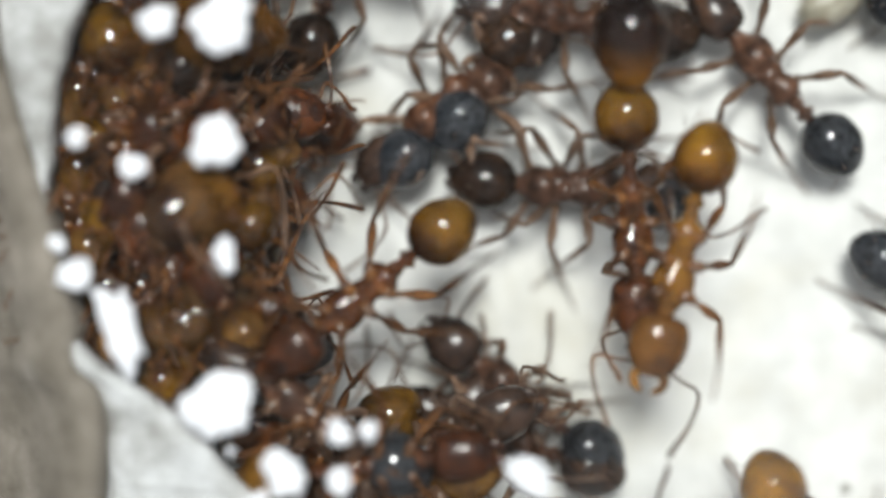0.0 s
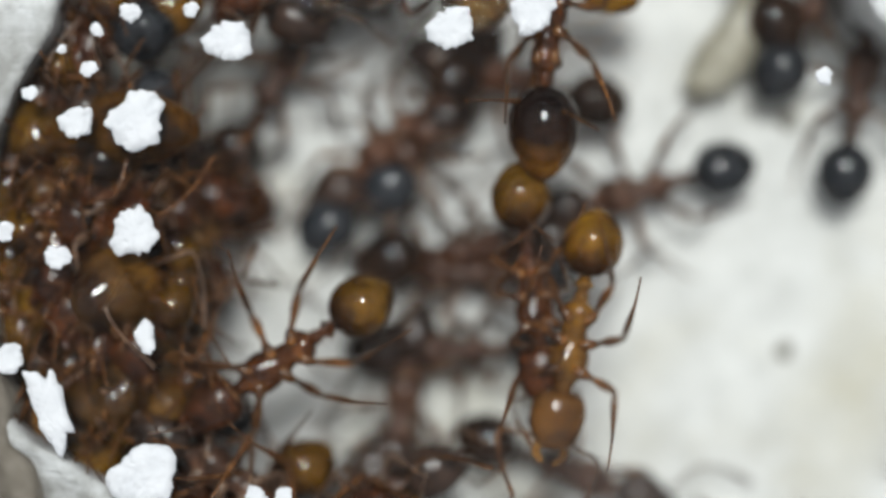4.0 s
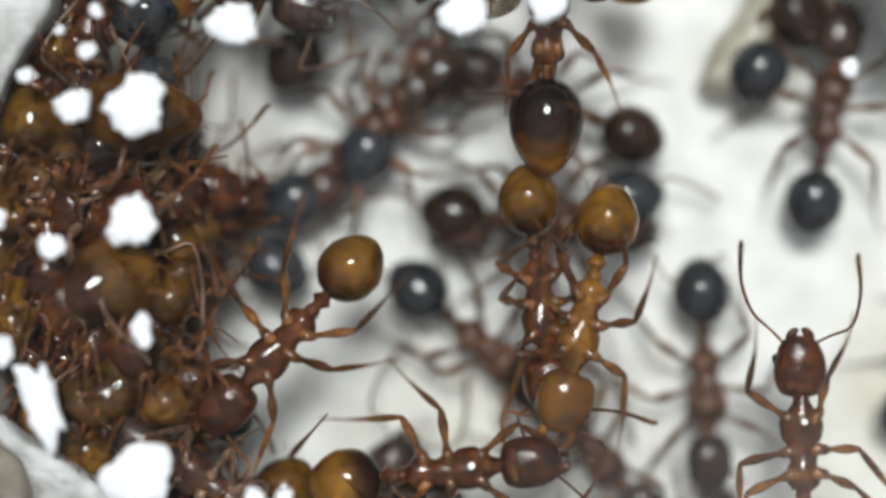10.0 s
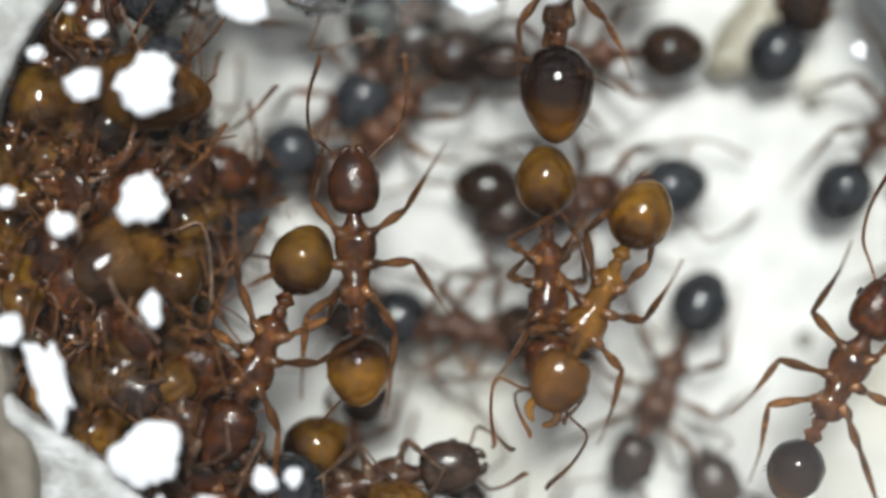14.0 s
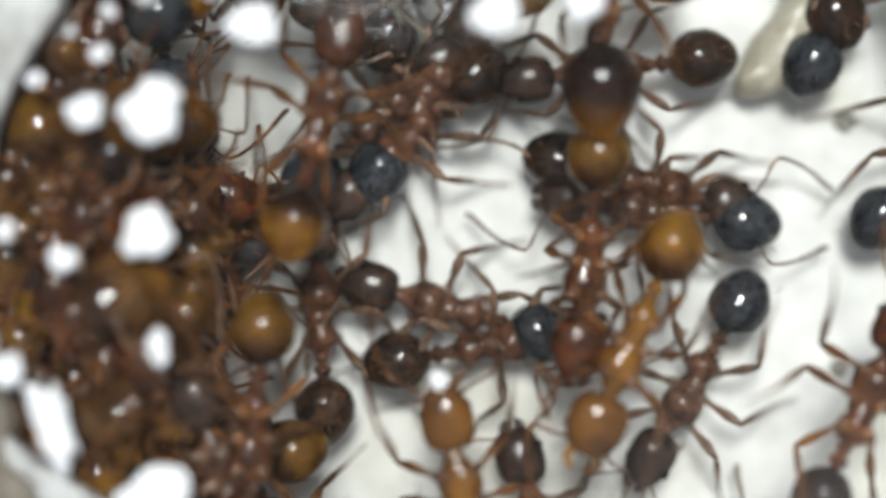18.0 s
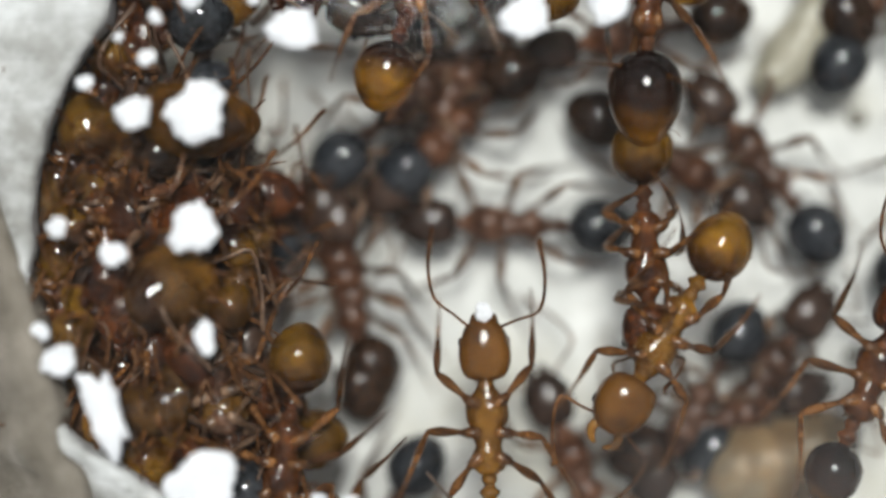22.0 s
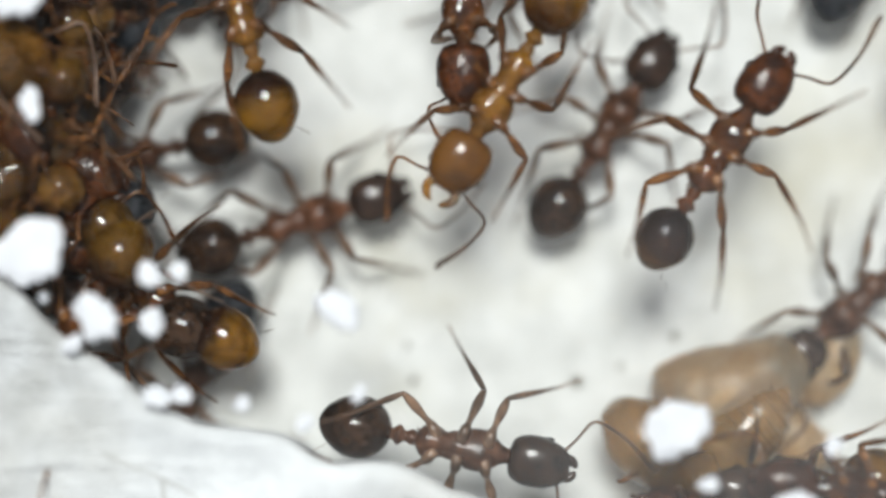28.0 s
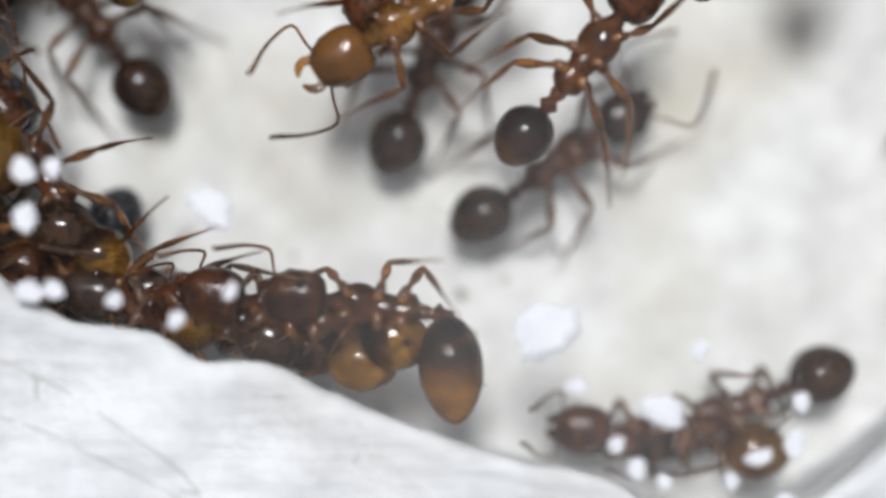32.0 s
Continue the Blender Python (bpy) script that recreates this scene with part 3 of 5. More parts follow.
# ---- white flakes on the lid ----
def flake(x, y, w, h, turn=0.0, seed=0, waist=0.0, z=LID + 0.12, jag=1.0):
    rnd = random.Random(seed)
    ph = [rnd.uniform(0, 6.28) for _ in range(5)]
    bm = bmesh.new()
    seg, levels = 56, ((1.0, 0.0), (1.03, 0.05), (0.93, 0.12), (0.7, 0.16), (0.35, 0.18))
    rings = []
    for f, z0 in levels:
        ring = []
        for k in range(seg):
            a = 2 * math.pi * k / seg
            r = 1 + 0.10 * math.sin(2 * a + ph[0]) + jag * (0.07 * math.sin(3 * a + ph[1]) + 0.05 * math.sin(5 * a + ph[2]) + 0.035 * math.sin(9 * a + ph[3]) + 0.03 * math.sin(14 * a + ph[4])) + 0.10 * jag * noise.noise(Vector((math.cos(a) * 4, math.sin(a) * 4, seed * 3.7)))
            px, py = math.cos(a) * r * w / 2 * f, math.sin(a) * r * h / 2 * f
            px *= 1 - waist * math.exp(-(py / (0.22 * h)) ** 2)
            px += (jag - 1) * 0.12 * w * math.sin(5.2 * py / h)
            ring.append(bm.verts.new((px, py, z0 * min(1.0, 1.5 * min(w, h)) + 0.09 * noise.noise(Vector((px, py, seed)) * 6) * f)))
        rings.append(ring)
    for a, b in zip(rings, rings[1:]):
        for k in range(seg):
            bm.faces.new((a[k], a[(k + 1) % seg], b[(k + 1) % seg], b[k]))
    bm.faces.new(rings[0])
    bm.faces.new(rings[-1])
    ob = new("plaster_flake", mesh_of("plaster_flake", bm, FLAKE))
    ob.matrix_basis = pose(x * MM, y * MM, z * MM, 0, 0, turn)
    return tagged(ob, "large white plaster flake stuck on the clear lid" if max(w, h) > 0.6 else "small white plaster flake stuck on the clear lid", "flake", "plaster flakes")


def flakes():
    big = [(-6.77, 3.64, 0.62, 0.64, 0, 0), (-5.64, 3.67, 1.15, 1.05, 20, 0), (-5.70, 1.59, 0.85, 0.98, 10, 0.1), (-7.13, 1.14, 0.48, 0.48, 0, 0), (-5.51, -0.35, 0.40, 0.62, 0, 0),
           (-8.10, -0.75, 0.72, 0.52, 15, 0), (-7.30, -1.68, 0.72, 1.75, 22, 0.25), (-5.56, -2.94, 1.28, 1.24, 30, 0), (-4.42, -4.10, 0.78, 0.92, 25, 0.2), (-3.47, -3.37, 0.46, 0.46, 0, 0),
           (-3.44, -4.20, 0.45, 0.52, -30, 0), (-0.17, -4.03, 0.88, 0.62, -25, 0), (-3.93, 5.12, 0.86, 0.82, 0, 0), (0.20, 5.33, 0.84, 0.84, 0, 0), (1.71, 5.65, 0.86, 0.88, 0, 0)]
    small = [(5.69, -6.18, 1.14, 1.06, 40, 0), (7.78, -7.61, 0.80, 0.62, 0, 0), (-1.88, -5.65, 0.28, 0.32, 0, 0), (7.30, -8.64, 0.38, 0.38, 0, 0), (10.09, -8.20, 0.38, 0.48, 0, 0),
             (6.24, -7.17, 0.36, 0.3, 0, 0), (8.42, -6.53, 0.34, 0.36, 0, 0), (6.95, -8.2, 0.3, 0.3, 0, 0), (10.2, -7.47, 0.34, 0.36, 0, 0), (9.46, -8.43, 0.5, 0.3, 20, 0), (8.97, -8.85, 0.3, 0.3, 0, 0),
             (9.93, -9.25, 0.46, 0.4, 30, 0), (8.91, -9.43, 0.25, 0.3, 0, 0), (7.79, -8.87, 0.28, 0.28, 0, 0)]
    more = [(-3.37, -5.5, 0.5, 0.45), (-2.94, -5.47, 0.36, 0.36), (-2.96, -3.32, 0.36, 0.34), (-7.63, 4.19, 0.3, 0.3), (-6.53, 4.63, 0.33, 0.33), (-7.03, 5.0, 0.17, 0.2), (-6.38, 5.35, 0.27, 0.25),
            (-8.42, -0.22, 0.35, 0.3), (-8.13, 1.62, 0.4, 0.36), (7.07, 4.4, 0.35, 0.33), (-4.62, 5.71, 0.3, 0.3), (-5.75, 5.67, 0.38, 0.4), (-5.33, -3.75, 0.16, 0.18), (-4.84, -4.57, 0.4, 0.3), (0.16, -5.5, 0.4, 0.22), (-0.79, -6.0, 0.35, 0.3)]
    for i, (x, y, w, h, turn, waist) in enumerate(big + small):
        flake(x, y, w * 0.95, h * 0.95, turn, i + 1, waist, jag=1.6 if h > 1.5 else 1.3 if waist else 1.0)
    for i, (x, y, w, h) in enumerate(more):
        flake(x, y, w * 0.95, h * 0.95, 17 * i, 60 + i)


flakes()


# ---- ants of the heap and along the walls, at rest ----
place("tipped", 3, hang(-8.15, 3.77, 176, 1.54, 70), "hanging head down beside the heap")
place("smoky", 3, hang(-4.50, 1.80, 35, 1.72, 45), "deep in the heap")
place("amber", 2, hang(-7.55, 1.78, -80, 0.15, -2), "in the heap")
place("amber", 1, hang(-6.60, -1.02, 82, 0.55, 4), "in the heap")
place("brown", 2, hang(-7.15, -0.42, 62, 0.70, 4), "in the heap")
place("amber", 2, hang(-6.17, 2.39, -5, 1.10, 8), "in the heap")
place("half", 2, hang(-7.15, 0.98, 49, 1.30, 4), "in the heap")
place("dark", 2, hang(-7.50, 4.90, -160, 0.60, 6), "in the heap")
place("dark", 0, hang(-6.00, 6.00, 100, 1.20, 6), "in the heap")
place("murky", 2, hang(-6.93, 1.97, 168, 1.50, 4), "in the heap")
place("murky", 0, hang(-7.20, 2.90, 24, 0.80, 8), "in the heap")
place("murky", 1, hang(-7.30, 0.30, -15, 0.80, 8), "in the heap")
place("half", 1, hang(-6.85, 2.23, 77, 0.90, 6), "in the heap")
place("amber", 2, hang(-6.25, -0.70, -30, 0.70, 6), "in the heap")
place("murky", 2, hang(-6.00, -0.20, 70, 0.95, 5), "in the heap")
place("amber", 2, hang(-0.99, 6.62, 160, 0.3), "at the chamber edge")
place("half", 2, hang(-7.03, 5.67, -170, 0.6), "at the chamber edge")
place("brown", 2, stand(6.12, 7.37, 116), "at the chamber edge")
place("amber", 2, hang(1.95, 7.47, 142, 0.8), "at the chamber edge")
place("dark", 2, hang(-5.90, -1.07, 148, 1.5), "huddled by the plaster wall")
place("brown", 0, hang(-4.90, -3.93, 165, 1.0), "huddled by the plaster wall")
place("brown", 2, hang(9.79, -7.87, -159, 2.4), "against the plaster wall")
place("murky", 2, hang(8.35, -8.53, 173, 2.3), "against the plaster wall")

# ---- ants that move ----
ant_s = place("crown", 3, hang(1.48, 5.34, 90), "hanging above a knot of ants")
ant_r = place("amber", 2, hang(1.63, 0.58, -85, 0.4), "hanging head to head with another")
ant_q = place("yellow", 3, hang(2.48, -0.13, -103), "hanging with jaws locked")
ant_p = place("amber", 1, hang(-3.11, -0.96, -140), "hanging beside the heap")
ant_x = place("half", 1, hang(-3.00, -4.10, 8), "walking under the lid")
ant_w = place("orange", 1, hang(3.00, -12.50, 100), "with white speck under the lid")
ant_y = place("crown", 5, hang(9.50, -8.50, 130), "hanging with legs spread wide")
ant_z = place("amber", 0, hang(4.87, -5.87, -68), "hanging near the chamber wall")
ant_a = place("dark", 0, stand(4.47, 3.24, 133), "standing on the plaster floor")
ant_b = place("dark", 1, stand(0.60, 1.00, 175), "standing beside hanging ants")
ant_c = place("dark", 2, stand(7.51, 6.48, 65), "standing at the chamber edge")
ant_d = place("dark", 0, stand(-1.39, 2.69, 43), "standing under the others")
ant_e = place("brown", 0, stand(-1.84, 2.67, -135), "standing below the upper ants")
ant_f = place("brown", 1, stand(0.66, 1.11, -1), "standing in the shade of others")
ant_g = place("dark", 1, stand(-4.16, -5.78, 91), "crossing the plaster floor")
ant_h = place("dark", 1, stand(8.18, -1.02, -28), "walking across the plaster floor")
ant_i = place("dark", 2, stand(-0.16, -3.33, -43), "walking across the plaster floor")
ant_j = place("brown", 0, stand(-0.47, -3.86, 162), "standing below the hanging ants")
ant_k = place("dark", 0, stand(8.00, 3.50, 80), "standing with spread legs")
ant_l = place("brown", 1, stand(3.50, -8.00, 90), "standing beside pale brood")
ant_m = place("dark", 2, stand(6.50, -7.50, 120), "standing beside pale brood")
ant_n = place("brown", 1, stand(-1.00, -9.00, 90), "walking across the plaster floor")
ant_o = place("brown", 1, hang(-1.50, -5.00, -15, 0.6), "climbing along the plaster wall")
ant_pp = place("crown", 4, hang(9.18, -6.76, 175), "bent sideways by the plaster wall")
ant_u = place("brown", 0, stand(7.50, -6.50, 220), "carrying pale brood over the floor")
ant_rr = place("half", 0, hang(-3.60, -3.90, 170, 1.0), "sitting against the plaster wall")
ant_v = place("murky", 2, hang(-2.90, -4.58, -166, 0.5), "huddled by the plaster wall")
ant_t = place("amber", 1, hang(8.00, -7.90, 200, 0.7), "hurrying along the plaster wall")
ant_tt = place("brown", 2, hang(6.20, -7.20, 165, 1.0), "hurrying along the plaster wall")
ant_ha = place("dark", 2, hang(-2.65, -2.37, 95, 0.2), "huddled by the plaster wall")
ant_hb = place("brown", 2, hang(-2.13, -3.92, 26, 0.7), "huddled by the plaster wall")
ant_hc = place("half", 2, hang(-4.04, -4.44, -140, 1.0), "huddled by the plaster wall")
ant_ta = place("half", 2, hang(7.60, -8.30, 170, 1.4), "hurrying along the plaster wall")
ant_tb = place("murky", 2, hang(8.60, -8.60, 170, 0.5), "hurrying along the plaster wall")
ant_tc = place("amber", 2, hang(5.60, -7.60, 165, 1.9), "hurrying along the plaster wall")
ant_td = place("half", 2, hang(9.40, -8.00, 190, 0.2), "hurrying along the plaster wall")
ant_aa = place("dark", 2, stand(-0.70, 3.77, 59), "standing among the floor ants")
ant_ac = place("brown", 1, stand(-3.90, 4.30, 59), "crossing the floor beside the heap")
ant_ad = place("brown", 0, stand(0.67, 4.26, 173), "standing beneath a hanging ant")
ant_ae = place("dark", 1, stand(-3.80, -6.60, -110), "crossing the floor near the wall")
ant_af = place("dark", 1, stand(-1.60, -5.60, 95), "hurrying across the floor to the heap")
ant_ab = place("brown", 0, stand(-2.00, -4.60, 60), "walking up from the plaster wall")


def stride(thing, period=0.55, swing=14):
    """The legs of a walking ant, three and three in turn."""
    legs = [o for o in thing.children if o.name.startswith("leg")]
    for i, leg in enumerate(legs):
        base, phase = leg.matrix_basis.copy(), math.pi * ((i // 2 + i % 2) % 2)
        walk(leg, [(k * 0.25, base @ pose(0, 0, 0, 0, 0, swing * math.sin(math.tau * k * 0.25 / period + phase))) for k in range(129)])


def heap(count, seed, spots, group, turn=(90, 270)):
    """Ants packed in layers: drawn-in ones below, thin sprawling ones on top."""
    rnd = random.Random(seed)
    skins = ["murky", "half", "brown", "amber", "smoky"]
    for i in range(count):
        x0, x1, y0, y1 = spots[i % len(spots)]
        x, y = rnd.uniform(x0, x1), rnd.uniform(y0, y1)
        layer = i % 4
        m = pose(x * MM, y * MM, (0.05, 0.85, 1.7, 2.1)[layer] * MM, rnd.uniform(-35, 35), rnd.uniform(-22, 22), rnd.choice(turn) + rnd.uniform(-50, 50))
        place(skins[i % len(skins)], (2, 4, 4, 5)[layer], m, "packed into the heap", group)


heap(52, 5, [(-7.1, -6.1, 0.1, 0.8), (-7.4, -6.0, 0.4, 2.2), (-7.5, -6.4, 1.8, 3.2), (-7.2, -5.9, -1.6, 0.2), (-7.5, -6.5, 0.5, 3.4)], "ants of the heap")
heap(4, 9, [(-4.5, -2.5, 6.5, 6.9), (-2.5, 0.8, 6.3, 6.9)], "ants of the heap", (0, 180))


for i, (x, y, turn) in enumerate([(-8.15, 2.7, 80), (-8.35, 1.3, 95), (-8.2, -0.1, 80), (-7.65, 3.9, 60), (-8.05, 0.7, 260), (-7.3, 4.6, 240), (-8.3, 2.0, 265), (-8.35, 0.4, 85), (-7.9, -1.0, 120), (-8.0, 3.2, 250)]):
    place(("amber", "murky", "half")[i % 3], 4, hang(x, y, turn, 0.45, 4), "wedged between heap and rim", "ants of the heap")
for i, (x, y, turn, drop) in enumerate([(-6.4, 2.3, 140, 0.5), (-7.1, 2.3, 250, 0.35), (-6.6, -0.7, 50, 0.5), (-7.3, 0.2, 300, 0.4), (-6.0, 1.2, 100, 0.6), (-6.9, -1.2, 160, 0.5), (-5.9, -0.2, 110, 0.6)]):
    place(("half", "murky", "smoky", "amber")[i % 4], 5, hang(x, y, turn, drop, 6), "climbing over the heap", "ants of the heap")


# ---- pale brood on the floor ----
def brood(name_label, size, m, mat=BROOD):
    bm = bmesh.new()
    l, w = size
    body_of(bm, [(-l, 0.15 * w, 0.2 * w, w), (-0.8 * l, 0.7 * w, 0.7 * w, w), (-0.3 * l, 1.0 * w, w, w), (0.3 * l, 0.92 * w, w, w), (0.75 * l, 0.65 * w, 0.7 * w, 0.9 * w), (l, 0.15 * w, 0.2 * w, 0.7 * w)], 22, 5, 0.05)
    for v in bm.verts:
        v.co.y += 0.35 * w * (v.co.x / l) ** 2
        v.co.xyz += 0.10 * w * noise.noise_vector(v.co * 1.4 / w)
    root = new("larva", mesh_of("larva", bm, mat))
    root.matrix_basis = m
    if mat is BROOD_DULL:
        return tagged(root, name_label, "pupa", "brood of the colony")
    bm = bmesh.new()
    for k in range(9):
        x = l * (-0.8 + 0.19 * k)
        r = w * math.sqrt(max(0.05, 1 - (x / l) ** 2)) * 1.01
        tube(bm, [(x, 0.35 * w * (x / l) ** 2 + r * math.cos(radians(a)), w + r * math.sin(radians(a)) - 0.012, 0.02) for a in range(20, 161, 20)], 5, 1)
    part("body_fold", bm, mat, root, "pale ring-like folds")
    return tagged(root, name_label, "larva", "brood of the colony")


larva_a = brood("plump cream larva lying on the floor", (1.65, 0.95), stand(5.4, -4.7, 20))
larva_b = brood("long curved cream pupa held by an ant", (1.05, 0.5), stand(7.0, -3.6, 70))
larva_c = brood("tan larva squeezed between ants by the wall", (1.7, 0.85), stand(6.2, -7.2, -15), BROOD_TAN)
larva_e = brood("small amber larva lying beside other brood", (0.95, 0.55), stand(5.4, -7.6, 70), BROOD_TAN)
larva_f = brood("small cream larva lying beside other brood", (0.9, 0.5), stand(7.8, -7.8, -40))
larva_d = brood("small tan larva squeezed between ants by the wall", (1.3, 0.7), stand(7.5, -6.9, 40), BROOD_TAN)
brood("cloudy amber larva wedged into the ant heap", (0.8, 0.5), stand(-5.91, -0.72, 70, 2.75), BROOD_AMBER)
brood("cloudy amber larva wedged into the ant heap", (0.9, 0.55), stand(-6.45, -1.68, 20, 2.60), BROOD_AMBER)
brood("cloudy amber larva wedged into the ant heap", (0.8, 0.5), stand(-6.72, 0.43, 110, 2.70), BROOD_AMBER)
brood("cloudy amber larva wedged into the ant heap", (0.8, 0.5), stand(-5.25, 0.33, 40, 2.60), BROOD_AMBER)
brood("cloudy amber larva wedged into the ant heap", (0.8, 0.5), stand(-7.57, 2.13, 15, 2.40), BROOD_AMBER)


brood("dull olive pupa lying at the chamber edge", (1.45, 0.55), stand(6.05, 5.45, 58), BROOD_DULL)


# ---- crumbs, marks and scratches ----
def crumb(x, y, r, seed, z, mat, label):
    bm = bmesh.new()
    bmesh.ops.create_icosphere(bm, subdivisions=2, radius=r)
    for v in bm.verts:
        v.co *= 1 + 0.35 * noise.noise(v.co / r * 1.3 + Vector((seed, 0, 0)))
        v.co.z *= 0.5
    ob = new("crumb", mesh_of("crumb", bm, mat))
    ob.matrix_basis = pose(x * MM, y * MM, (z + r * 0.3) * MM, 0, 0, 40 * seed)
    tagged(ob, label, "crumb", "crumbs")


for i, (x, y, r) in enumerate([(6.3, -4.8, 0.10), (4.3, -5.7, 0.12), (7.2, -1.0, 0.2), (1.0, -5.6, 0.08), (7.3, 3.9, 0.22), (5.2, -5.4, 0.07), (0.9, -4.9, 0.06)]):
    crumb(x, y, r, i, -0.02, DEBRIS, "dark grey crumb on the plaster floor")


def scratch(points, width, label):
    """A dirty hairline groove that follows the lumps of the wall top."""
    bm = bmesh.new()
    run = []
    for x, y in points:
        lump = 0.30 * noise.noise(Vector((x * 0.55, y * 0.55, 3.0))) + 0.12 * noise.noise(Vector((x * 1.9, y * 1.9, 7.0)))
        run.append((x, y, 4.42 + min(lump - 0.30, 0.05) + 0.01, width))
    tube(bm, run, 6, 8)
    tagged(new("scratch", mesh_of("scratch", bm, SCRATCH)), label, "scratch", "scratches on the plaster")


scratch([(-4.45, -6.51), (-4.03, -6.71), (-3.60, -6.91), (-3.18, -7.12), (-2.79, -7.35), (-2.40, -7.58), (-2.01, -7.82), (-1.63, -8.08), (-1.24, -8.35), (-0.85, -8.62), (-0.71, -8.78), (-0.58, -8.95), (-0.44, -9.11), (-0.56, -9.09), (-0.69, -9.08), (-0.81, -9.06)], 0.022, "grey hairline groove in the plaster wall top")
scratch([(-4.46, -7.59), (-3.97, -7.76), (-3.49, -7.93), (-3.00, -8.10), (-2.54, -8.32), (-2.09, -8.53), (-1.63, -8.75), (-1.34, -8.91), (-1.05, -9.07), (-0.76, -9.22)], 0.022, "grey hairline groove in the plaster wall top")
scratch([(-4.48, -8.76), (-4.35, -8.86), (-4.22, -8.96), (-4.09, -9.06), (-3.98, -9.21), (-3.86, -9.36), (-3.75, -9.51)], 0.03, "grey hairline groove in the plaster wall top")
scratch([(2.39, -8.07), (2.56, -8.11), (2.73, -8.15), (2.90, -8.20), (2.73, -8.28), (2.56, -8.36), (2.39, -8.44), (2.35, -8.50), (2.32, -8.55), (2.29, -8.61)], 0.03, "grey hairline groove in the plaster wall top")
scratch([(3.16, -9.43), (3.33, -9.46), (3.50, -9.49), (3.67, -9.52)], 0.05, "grey hairline groove in the plaster wall top")
scratch([(7.07, -9.92), (7.15, -9.94), (7.23, -9.97), (7.31, -10.00)], 0.05, "grey hairline groove in the plaster wall top")
scratch([(-3.38, -7.01), (-3.37, -7.16), (-3.37, -7.31), (-3.36, -7.46)], 0.04, "grey hairline groove in the plaster wall top")


speck = flake(0, 0, 0.34, 0.34, 0, 90, 0.0, 0.0)
speck.name = "white_speck"
speck.parent = ant_w
speck.matrix_basis = pose(2.42 * MM, 0, 0.82 * MM, 180, 0, 0)
for tag in ("category", "group"):
    del speck[tag]
speck["label"] = "white plaster speck on the head"


for key, ob in MODELS.items():
    if key not in USED:
        for o in (*ob.children_recursive, ob):
            bpy.data.objects.remove(o)


